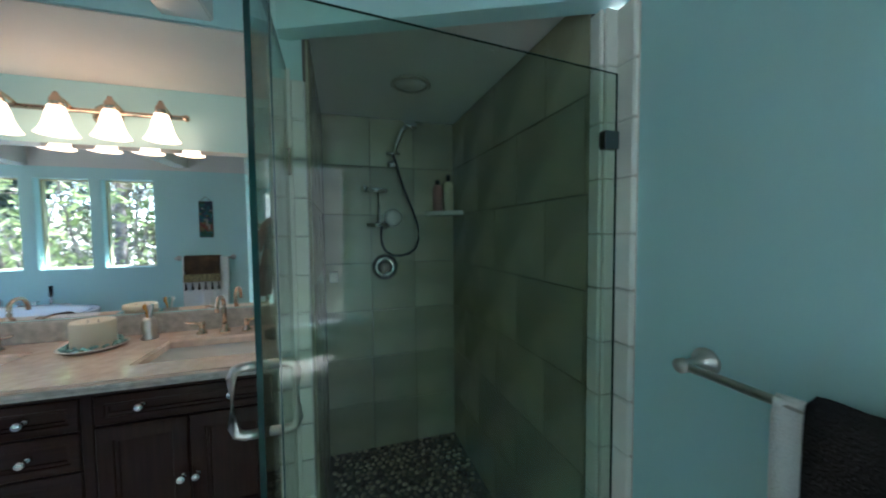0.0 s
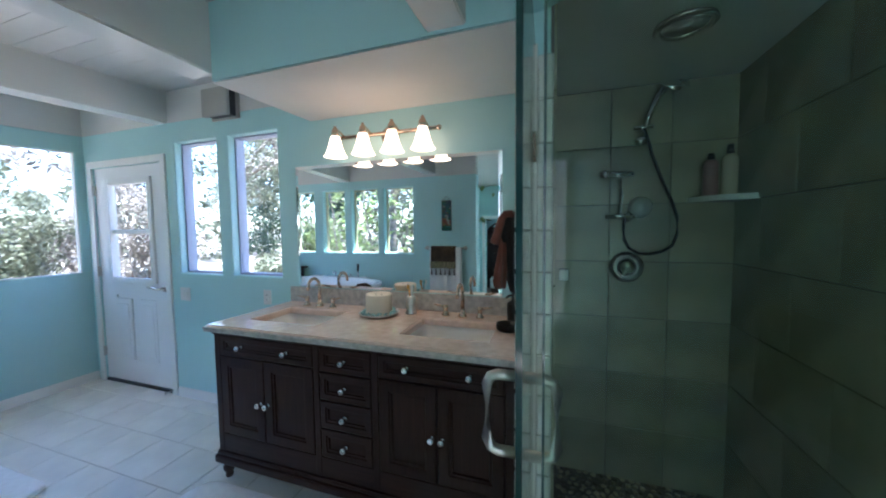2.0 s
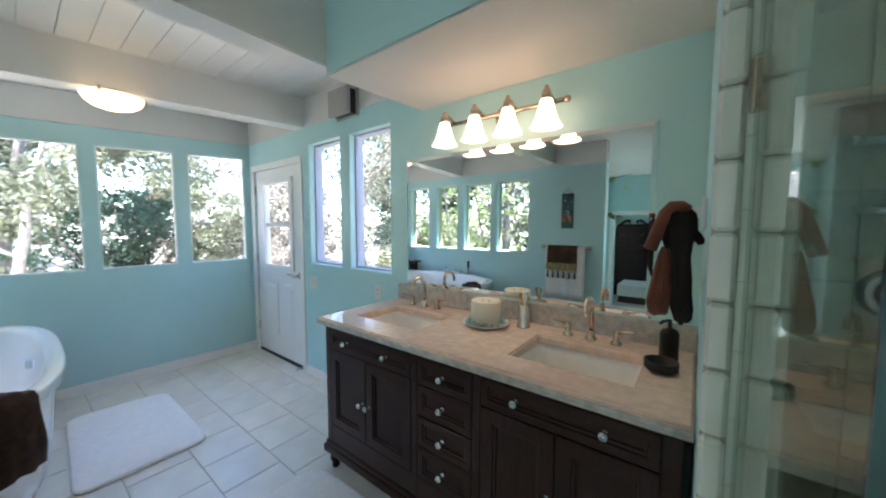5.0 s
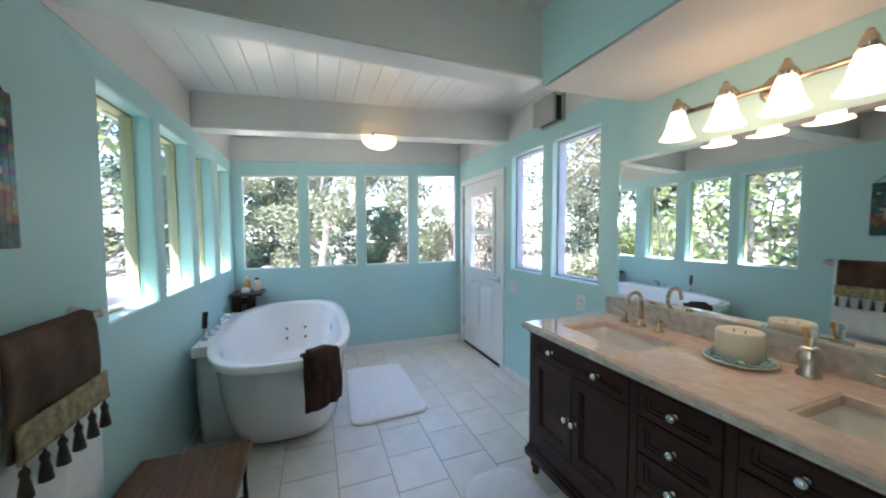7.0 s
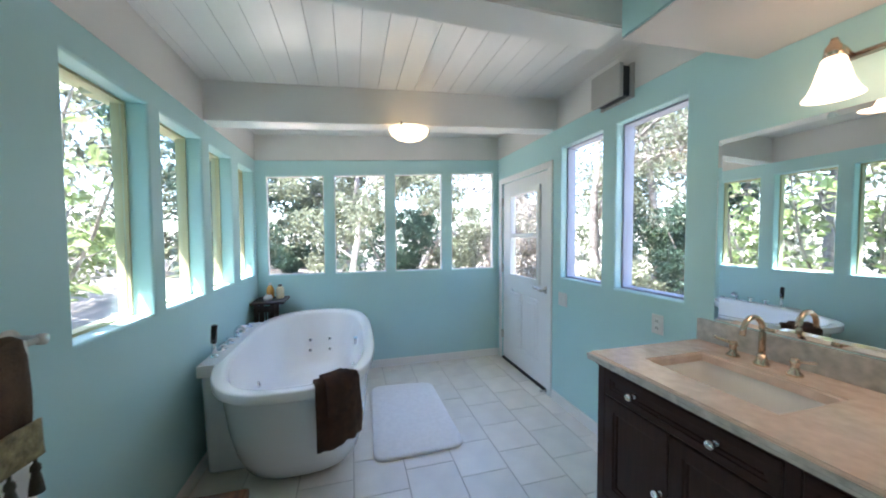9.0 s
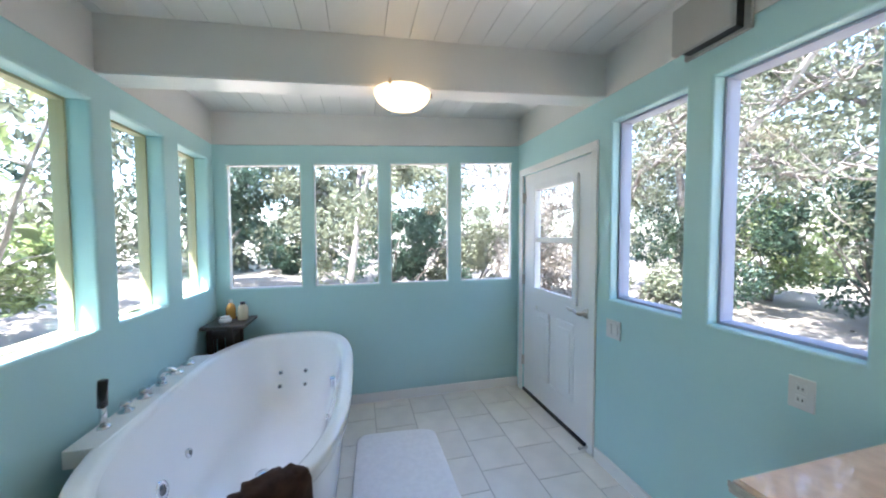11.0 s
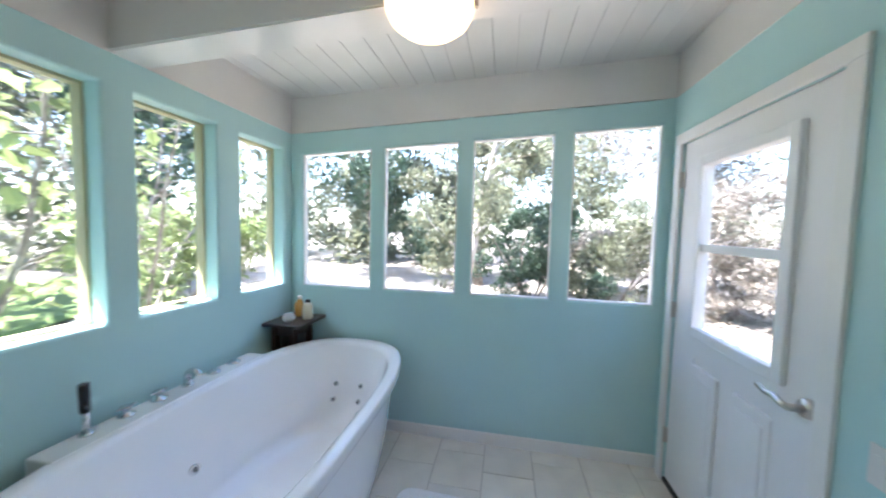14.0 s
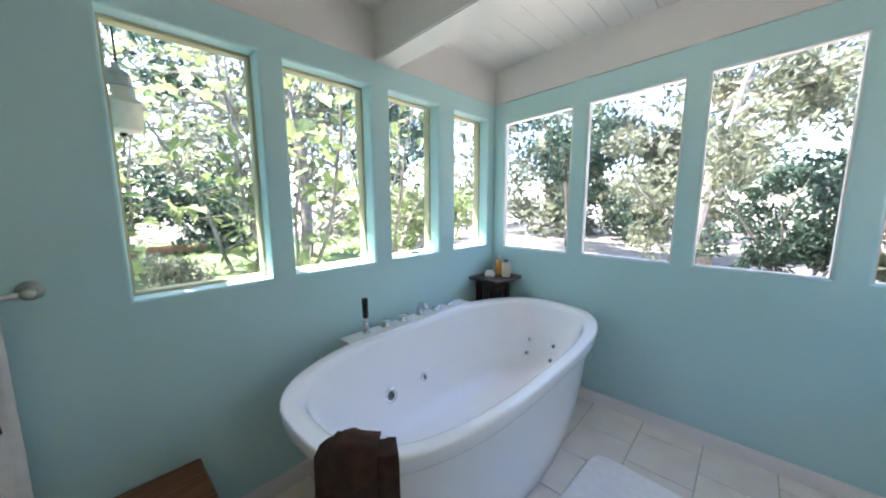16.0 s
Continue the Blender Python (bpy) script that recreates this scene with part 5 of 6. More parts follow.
# fixed glass by the far jamb with a slim bar to the wing
fx = thing("fixed_shower_screen", (5.0, -1.29, 0.1), "clear fixed glass shower panel clamped to the tiled jamb", "shower panel")
P0, P1 = Vector((5.128, -1.378, 0)), Vector((4.268, -1.459, 0))
part("glass", pane_between(P0, P1, 0.105, 1.885, 0.010), SHOWER_GLASS, fx, "clear glass panel")
part("top_edge", pane_between(P0, P1, 1.8852, 1.887, 0.005), GLASS_EDGE, fx, "dark green polished glass edge")
part("side_edge", pane_between(P1 + (P1 - P0).normalized() * 0.0005, P1 + (P1 - P0).normalized() * 0.004, 0.105, 1.885, 0.011), LIT_EDGE, fx, "green polished glass edge, coloured paler as if lit")
part("seal", pane_between(P0 - (P1 - P0).normalized() * 0.001, P0 - (P1 - P0).normalized() * 0.003, 0.105, 1.885, 0.006), GLASS_EDGE, fx, "dark silicone seal")
for z in (0.30, 1.675):
    part("clamp", box(B(), 5.078, 5.127, -1.394, -1.370, z, z + 0.050, 0.003), DARK_CHROME, fx, "square dark nickel glass clamp")

# swing-arm hook and a two-tone robe on the wing wall
hook = thing("robe_hook", (4.16, -0.50, 1.49), "white swing-arm hook on the wing wall", "hook")
part("plate", box(B(), 4.152, 4.164, -0.53, -0.47, 1.44, 1.53, 0.003), PALE, hook)
bm = B()
loft(bm, [[(x, -0.500 + s1 * w, z + s2 * h) for s1, s2 in ((1, 1), (1, -1), (-1, -1), (-1, 1))] for x, z, w, h in ((4.152, 1.488, 0.013, 0.016), (4.11, 1.490, 0.012, 0.010), (4.084, 1.488, 0.011, 0.007))])
part("arm", bm, PALE, hook)


def cloth(rows, seed, cy=-0.505, n=30):
    """A hanging fold of cloth: rows of (height, x from, x to, depth), ruffled round its rim."""
    rings = []
    for z, x0, x1, d in rows:
        ring = []
        for i in range(n):
            a = 2 * math.pi * i / n
            f = 1 + 0.16 * math.sin(a * 6 + seed + z * 9) + 0.30 * noise.noise(Vector((math.cos(a) * 1.7 + seed, math.sin(a) * 1.7, z * 9)))
            ring.append(((x0 + x1) / 2 + (x1 - x0) / 2 * f * math.cos(a), cy + d / 2 * f * math.sin(a), z + 0.012 * noise.noise(Vector((a * 0.8, seed, z * 4)))))
        rings.append(ring)
    return loft(B(), rings)


robe = thing("bathrobe", (4.09, -0.505, 1.16), "rust and black two-tone robe hanging from the hook", "robe")
part("lining", cloth([(1.500, 4.086, 4.130, 0.03), (1.485, 4.078, 4.140, 0.05), (1.44, 4.070, 4.143, 0.07), (1.40, 4.070, 4.138, 0.075), (1.36, 4.078, 4.132, 0.07), (1.30, 4.082, 4.134, 0.07), (1.24, 4.082, 4.140, 0.075), (1.20, 4.088, 4.143, 0.07), (1.168, 4.100, 4.140, 0.05), (1.162, 4.112, 4.130, 0.02)], 2.0), BLACK_CLOTH, robe, "black brown cloth", smooth=True)
part("outer", cloth([(1.385, 4.062, 4.082, 0.03), (1.36, 4.052, 4.088, 0.05), (1.31, 4.044, 4.090, 0.065), (1.26, 4.034, 4.088, 0.075), (1.215, 4.026, 4.086, 0.075), (1.19, 4.032, 4.084, 0.06), (1.178, 4.046, 4.078, 0.03)], 5.0, -0.520), RUST, robe, "rust red cloth", smooth=True)
bm = tube(B(), [(4.122, -0.51, 1.494), (4.104, -0.512, 1.507), (4.083, -0.515, 1.507), (4.066, -0.518, 1.485), (4.054, -0.52, 1.45), (4.042, -0.522, 1.41), (4.031, -0.522, 1.378)], 0.0165, 12, 1.15)
part("sleeve", bm, RUST, robe, "rust red cloth", smooth=True)
part("cuff", cloth([(1.432, 4.128, 4.150, 0.03), (1.415, 4.136, 4.160, 0.035), (1.400, 4.146, 4.160, 0.02)], 8.0, -0.52, 16), BLACK_CLOTH, robe, "black brown cloth", smooth=True)

# ---- what the mirror shows of the next room ----
cas = B()
for x0, x1, z0, z1 in ((2.85, 2.92, 0, 1.65), (3.53, 3.60, 0, 1.65), (2.85, 3.60, 1.65, 1.72)):
    box(cas, x0, x1, -4.999, -4.984, z0, z1, 0.003)
tagged(part("doorway_casing", cas, TRIM), "white painted doorway casing", "door casing", kind="structure")
dr = thing("tall_dresser", (3.085, -6.25, 0), "tall dark wood dresser with scrolled top and drawers", "dresser")
part("body", box(B(), 2.765, 3.405, -6.50, -6.02, 0.10, 1.42, 0.01), VANITY_X, dr)
for s in (-1, 1):
    bm = tube(B(), [(3.085 + s * 0.30, -6.04, 1.43), (3.085 + s * 0.22, -6.04, 1.50), (3.085 + s * 0.12, -6.04, 1.57), (3.085 + s * 0.06, -6.04, 1.55), (3.085 + s * 0.07, -6.04, 1.51)], 0.022, 8)
    part("scroll", bm, VANITY_X, dr, smooth=True)
part("pediment", box(B(), 2.805, 3.365, -6.07, -6.03, 1.421, 1.49, 0.01), VANITY_X, dr)
for i in range(6):
    z = 0.16 + i * 0.205
    d = part("drawer", box(B(), 2.795, 3.375, -6.02, -6.005, z, z + 0.185, 0.006), VANITY_X, dr)
    for x in (2.925, 3.245):
        part("handle", tube(B(), [(x - 0.035, -6.0, z + 0.10), (x, -5.985, z + 0.08), (x + 0.035, -6.0, z + 0.10)], 0.005, 6), BRONZE_NICKEL, d)
for x in (2.795, 3.375):
    for y in (-6.47, -6.05):
        part("leg", box(B(), x - 0.025, x + 0.025, y - 0.025, y + 0.025, 0.0, 0.10, 0.006), VANITY_X, dr)

bed = thing("bed", (3.25, -5.55, 0), "low white bed corner beyond the doorway", "bed")
part("mattress", box(B(), 2.95, 4.0, -5.95, -5.30, 0.12, 0.36, 0.05, 3), WHITE_TERRY, bed)
part("frame", box(B(), 2.97, 3.98, -5.93, -5.32, 0.0, 0.119, 0.01), DARK_WOOD, bed)

# ---- outdoors ----
bm = B()
N = 60
vs = []
for i in range(N + 1):
    row = []
    for j in range(N + 1):
        u, w = (i / N * 2 - 1), (j / N * 2 - 1)
        x, y = 220 * u * abs(u) ** 1.5, 220 * w * abs(w) ** 1.5
        far = max(0.0, math.hypot(x - 2, y + 1) - 6)
        row.append(bm.verts.new((x, y, -0.32 + 0.10 * noise.noise(Vector((x * 0.25, y * 0.25, 1))) * min(1, far / 3) + min(far, 25) * 0.02)))
    vs.append(row)
for i in range(N):
    for j in range(N):
        bm.faces.new((vs[i][j], vs[i + 1][j], vs[i + 1][j + 1], vs[i][j + 1]))
ground = tagged(part("ground", bm, GROUND, smooth=True), "pale dry sunlit ground around the house", "ground", kind="structure")
bm = B()
ring = [(1.2 + 7.0 * math.cos(a) * (1 + 0.15 * math.sin(3 * a)), -12.0 + 4.2 * math.sin(a) * (1 + 0.12 * math.cos(4 * a))) for a in [2 * math.pi * i / 40 for i in range(40)]]
loft(bm, [[(x, y, -0.25 + 0.02 * max(0, -y - 7)) for x, y in ring], [(1.2 + (x - 1.2) * 0.97, -12 + (y + 12) * 0.97, -0.19 + 0.02 * max(0, -y - 7)) for x, y in ring]])
tagged(part("lawn", bm, GRASS), "green lawn patch in broken sunlight", "lawn", kind="structure")
rng = np.random.default_rng(17)
v, f = [], []
for i in range(5000):
    px, py = rng.uniform(-7, 3.5), 0.3 + abs(rng.normal(0, 2.2))
    a, sz = rng.uniform(0, 6.283), rng.uniform(0.02, 0.05)
    k2 = len(v)
    v += [(px + sz * math.cos(a + q2) * (1.6 if q2 % 3.1 < 1 else 0.8), py + sz * math.sin(a + q2), -0.285 + rng.uniform(0, 0.05)) for q2 in (0, 1.57, 3.14, 4.71)]
    f.append((k2, k2 + 1, k2 + 2, k2 + 3))
me = bpy.data.meshes.new("leaf_litter")
me.from_pydata(v, [], f)
me.materials.append(LITTER)
tagged(new("leaf_litter", me), "grey-brown fallen leaves on the ground by the wall", "leaf litter", kind="stuff")
# the house's plinth under the floor
tagged(part("foundation", box(B(), -0.135, 5.30, -2.77, 0.135, -0.5, -0.101), material("foundation_concrete", (0.30, 0.29, 0.27), 0.9, vary=0.15, scale=4)), "grey concrete foundation", "foundation", kind="structure")
tagged(part("foundation_rear", box(B(), 2.67, 5.30, -5.13, -2.771, -0.5, -0.101), material("foundation_concrete_rear", (0.30, 0.29, 0.27), 0.9, vary=0.15, scale=4)), "grey concrete foundation", "foundation", kind="structure")


def leaves(rng, centres, radii, count, size, long=1.5):
    """Small folded leaves scattered through clumps, as vertex and face arrays."""
    k2 = rng.integers(0, len(centres), count)
    d = rng.normal(size=(count, 3))
    d /= np.linalg.norm(d, axis=1)[:, None]
    rad = rng.uniform(0.25, 1.0, count) ** 0.5
    p = centres[k2] + d * radii[k2] * rad[:, None]
    a = rng.normal(size=(count, 3))
    a /= np.linalg.norm(a, axis=1)[:, None]
    b2 = np.cross(a, rng.normal(size=(count, 3)))
    b2 /= np.linalg.norm(b2, axis=1)[:, None] + 1e-9
    s = size * rng.uniform(0.6, 1.4, count)[:, None]
    nrm = np.cross(a, b2)
    tip, base, l2, r2 = p + a * s * long, p - a * s * long, p + b2 * s * 0.6 + nrm * s * 0.2, p - b2 * s * 0.6 + nrm * s * 0.2
    v = np.stack([base, l2, tip, r2], 1).reshape(-1, 3)
    f = np.arange(count * 4).reshape(-1, 4)
    return v, f


def leaf_mesh(name, v, f, mat, parent):
    me = bpy.data.meshes.new(name)
    me.from_pydata((v - np.array(BASE[parent])).tolist(), [], f.tolist())
    me.materials.append(mat)
    ob = new(name, me)
    ob.parent = parent
    return ob


def limb_path(rng, p, d, length, n, wander):
    pts = [Vector(p)]
    d = Vector(d).normalized()
    for i in range(n):
        d = (d + Vector(rng.normal(0, wander, 3)) + Vector((0, 0, 0.04))).normalized()
        pts.append(pts[-1] + d * length / n)
    return pts


def tree(x, y, height, spread_r, leafmat, bark, count, size, seed, label, trunk_r=0.09, lean=(0, 0), low=0.35, limbs=6):
    rng = np.random.default_rng(seed)
    z0 = -0.36 + 0.02 * min(25, max(0, math.hypot(x - 2, y + 1) - 6))
    ob = thing("tree", (x, y, z0), label, "tree")
    trunk = limb_path(rng, (x, y, z0), (lean[0], lean[1], 1), height * 0.8, 9, 0.09)
    part("trunk", tube(B(), trunk, trunk_r, 10, 0.3), bark, ob, smooth=True)
    cs, rs = [], []
    for i in range(limbs):
        k2 = int(2 + (7 * (i + 0.5) / limbs))
        a = rng.uniform(0, 6.283)
        path = limb_path(rng, trunk[k2], (math.cos(a), math.sin(a), rng.uniform(0.2, 0.7)), spread_r * rng.uniform(0.8, 1.3), 6, 0.2)
        part("limb", tube(B(), path, trunk_r * 0.42, 7, 0.25), bark, ob, smooth=True)
        for q2 in path[2:]:
            cs.append(tuple(q2 + Vector(rng.normal(0, 0.12 * spread_r, 3))))
            rs.append(rng.uniform(0.16, 0.36) * spread_r)
    for i in range(limbs * 2):
        a, r = rng.uniform(0, 6.283), spread_r * math.sqrt(rng.uniform(0, 1))
        cs.append((x + lean[0] * height * 0.6 + r * math.cos(a), y + lean[1] * height * 0.6 + r * math.sin(a), z0 + height * rng.uniform(low, 1.0)))
        rs.append(rng.uniform(0.14, 0.32) * spread_r)
    cs, rs = np.array(cs), np.array(rs)[:, None] * np.array([[1.1, 1.1, 0.75]])
    v, f = leaves(rng, cs, rs, count, size)
    leaf_mesh("crown", v, f, leafmat, ob)
    return ob


def shrub(x, y, height, width, leafmat, count, size, seed, label):
    rng = np.random.default_rng(seed)
    z0 = -0.36 + 0.02 * min(25, max(0, math.hypot(x - 2, y + 1) - 6))
    ob = thing("shrub", (x, y, z0), label, "shrub")
    bm = B()
    for i in range(5):
        a = rng.uniform(0, 6.283)
        tube(bm, limb_path(rng, (x + 0.1 * math.cos(a), y + 0.1 * math.sin(a), z0), (math.cos(a) * 0.5, math.sin(a) * 0.5, 1), height * 0.8, 6, 0.15), 0.03, 6, 0.3)
    part("stems", bm, BARK, ob, smooth=True)
    n = 22
    cs = np.stack([x + rng.normal(0, width * 0.42, n), y + rng.normal(0, width * 0.42, n), z0 + height * rng.uniform(0.08, 0.92, n)], 1)
    rs = rng.uniform(0.18, 0.42, n)[:, None] * width * np.array([[1, 1, 0.8]])
    v, f = leaves(rng, cs, rs, count, size)
    leaf_mesh("foliage", v, f, leafmat, ob)
    return ob


# beyond the far wall
shrub(-6.2, -0.4, 3.0, 1.5, LEAF_DARK, 9000, 0.040, 11, "dense dark green shrub beyond the far windows")
shrub(-6.8, 1.8, 3.4, 1.6, LEAF_MID, 9000, 0.042, 12, "tall olive shrub with dry twigs")
shrub(-14.0, -4.0, 4.2, 2.4, LEAF_DARK, 10000, 0.065, 13, "dark green shrub behind pale ground")
shrub(-5.6, 3.6, 3.0, 1.5, LEAF_DRY, 7000, 0.04, 14, "dry tangled grey-brown thicket outdoors")
shrub(-14.5, -8.2, 4.4, 2.6, LEAF_MID, 9000, 0.07, 15, "olive green shrub at the clearing's edge")
tree(-4.6, -1.95, 5.0, 1.4, LEAF_MID, PALE_BARK, 5000, 0.045, 21, "small tree with pale forked trunk", 0.085, (0.03, 0.09), 0.5, 7)
tree(-8.5, -1.8, 7.5, 2.6, LEAF_MID, BARK, 12000, 0.06, 22, "spreading tree with sunlit olive leaves", 0.16)
tree(-8.8, 3.6, 7.0, 2.5, LEAF_DRY, BARK, 10000, 0.06, 23, "tangled grey tree with dry foliage", 0.15)
tree(-9.5, -5.8, 7.5, 2.6, LEAF_DARK, BARK, 10000, 0.06, 24, "tall dark tree at the edge of the wood", 0.16)
# beyond the garden door and tall windows
tree(0.2, 6.8, 7.0, 2.8, LEAF_MID, BARK, 11000, 0.055, 31, "oak with long crooked grey limbs", 0.17, (0.05, -0.05), 0.4, 9)
tree(4.2, 8.2, 7.5, 2.8, LEAF_MID, BARK, 9000, 0.06, 32, "oak with long crooked grey limbs", 0.17, (-0.05, -0.08), 0.45, 9)
tree(-4.0, 7.0, 7.0, 2.6, LEAF_MID, BARK, 9000, 0.06, 33, "spreading tree with sunlit olive leaves", 0.15)
shrub(-3.0, 6.4, 2.8, 1.6, LEAF_DARK, 9000, 0.036, 34, "dense dark green thicket under the oak")
shrub(-0.6, 7.6, 2.9, 1.7, LEAF_DARK, 9000, 0.038, 75, "dense dark green thicket under the oak")
shrub(1.2, 9.2, 2.6, 1.7, LEAF_DARK, 7000, 0.045, 35, "dense dark green shrub across the clearing")
shrub(3.6, 10.4, 2.8, 1.9, LEAF_DARK, 7000, 0.05, 36, "dense dark green shrub across the clearing")
shrub(-3.2, 8.8, 2.8, 1.8, LEAF_FIG, 6000, 0.045, 37, "fresh green shrub in full sun")
shrub(-2.2, 3.9, 1.2, 0.8, LEAF_MID, 4500, 0.034, 38, "low fresh green bush beside the wall")
shrub(7.0, 9.5, 3.0, 2.0, LEAF_MID, 6000, 0.05, 39, "olive green shrub at the clearing's edge")
shrub(1.9, 5.4, 1.9, 0.9, LEAF_MID, 6000, 0.034, 71, "fresh green bush in broken sunlight")
shrub(2.9, 6.2, 2.4, 1.2, LEAF_MID, 7000, 0.038, 72, "olive shrub with dry twigs")


def oak(at, limb_lines, leafmat, seed, label):
    """A spreading oak: a trunk, long crooked limbs along given lines, fine bare twigs and sparse small leaves."""
    rng = np.random.default_rng(seed)
    ob = thing("oak_tree", at, label, "tree")
    part("trunk", tube(B(), limb_path(rng, at, (0.05, -0.05, 1), 5.0, 9, 0.08), 0.16, 12, 0.35), BARK, ob, smooth=True)
    cs, rs = [], []
    for line, thick, bark in limb_lines:
        pts = []
        for a, b2 in zip(line, line[1:]):
            a, b2 = Vector(a), Vector(b2)
            pts += [a.lerp(b2, k2 / 4) + Vector(rng.normal(0, 0.035, 3)) for k2 in range(4)]
        pts.append(Vector(line[-1]))
        limb = part("limb", tube(B(), pts, thick, 8, 0.3), bark, ob, smooth=True)
        bm = B()
        for p in pts[2:]:
            for k2 in range(5):
                a = rng.uniform(0, 6.283)
                twig = limb_path(rng, p, (math.cos(a), math.sin(a), rng.uniform(-0.6, 0.7)), rng.uniform(0.4, 1.1), 6, 0.28)
                tube(bm, twig, rng.uniform(0.008, 0.016), 5, 0.3)
                cs += [tuple(twig[4]), tuple(twig[6])]
                rs += [rng.uniform(0.10, 0.24), rng.uniform(0.12, 0.28)]
        part("twigs", bm, BARK, limb, "bare grey twigs")
    v, f = leaves(rng, np.array(cs), np.array(rs)[:, None] * np.array([[1.1, 1.1, 0.8]]), 6500, 0.026)
    leaf_mesh("crown", v, f, leafmat, ob)
    return ob


oak((-3.7, 4.5, -0.36), [
    ([(-3.6, 4.45, 1.9), (-2.7, 4.1, 2.75), (-1.8, 4.0, 3.0), (-0.8, 3.9, 2.95), (0.5, 3.8, 3.3)], 0.060, BARK),
    ([(-3.6, 4.45, 2.6), (-2.2, 4.4, 3.6), (-0.9, 4.2, 4.0), (0.7, 4.0, 4.7)], 0.055, BARK),
    ([(-0.9, 3.95, 2.7), (-0.3, 3.9, 3.2), (0.3, 3.8, 3.9), (0.8, 3.7, 4.6)], 0.060, PALE_BARK),
    ([(-0.9, 4.0, 2.95), (-0.3, 3.9, 2.5), (0.1, 3.8, 2.2), (0.7, 3.7, 2.3)], 0.035, BARK)], LEAF_MID, 73, "oak with long crooked grey limbs near the wall")
tree(2.3, 7.2, 6.5, 2.4, LEAF_MID, BARK, 10000, 0.05, 74, "oak with long crooked grey limbs", 0.14, (-0.06, -0.06), 0.3, 9)
# beyond the bathtub wall
tree(-1.6, -9.8, 8.0, 2.9, LEAF_MID, BARK, 11000, 0.06, 41, "tall tree with light green crown", 0.18)
tree(2.6, -12.5, 8.5, 3.2, LEAF_DARK, BARK, 11000, 0.07, 42, "tall dark tree beyond the lawn", 0.2)
tree(6.0, -11.5, 8.0, 3.0, LEAF_MID, BARK, 9000, 0.07, 43, "tall tree with light green crown", 0.18)
tree(-5.0, -11.5, 8.0, 3.0, LEAF_DARK, BARK, 9000, 0.07, 44, "tall dark tree beyond the lawn", 0.18)
shrub(-3.4, -7.2, 2.2, 1.4, LEAF_FIG, 6000, 0.045, 45, "fresh green shrub in full sun")
shrub(1.4, -8.2, 0.9, 0.8, LEAF_MID, 4000, 0.03, 46, "low olive bush on the lawn")
shrub(4.5, -14.5, 3.0, 2.4, LEAF_DARK, 6000, 0.07, 47, "dark green shrub under the trees")
shrub(-0.5, -14.5, 3.0, 2.4, LEAF_DARK, 6000, 0.07, 48, "dark green shrub under the trees")


bm = tube(B(), [(-0.1, -13.6, 0.03), (0.7, -13.5, 0.06), (1.5, -13.45, 0.05), (2.1, -13.3, 0.06)], 0.17, 12, 0.85)
single("log", bm, LOG_WOOD, "reddish brown fallen log on the lawn", "log", smooth=True, at=(1.0, -13.4, -0.1))


# the wood all around, too far to tell one tree from the next
rng = np.random.default_rng(99)
count = 900
ang = rng.uniform(0, 6.2832, count)
dist = rng.uniform(15, 24, count)
cs = np.stack([2 + dist * np.cos(ang), -1 + dist * np.sin(ang), rng.uniform(0, 1, count) ** 1.2 * 9.5], 1)
v, f = leaves(rng, cs, rng.uniform(0.7, 1.7, count)[:, None] * np.array([[1, 1, 0.8]]), 70000, 0.13)
wood = bpy.data.meshes.new("woods")
wood.from_pydata(v.tolist(), [], f.tolist())
wood.materials.append(LEAF_MID)
tagged(new("woods", wood), "olive green woods around the clearing", "woods", kind="stuff")


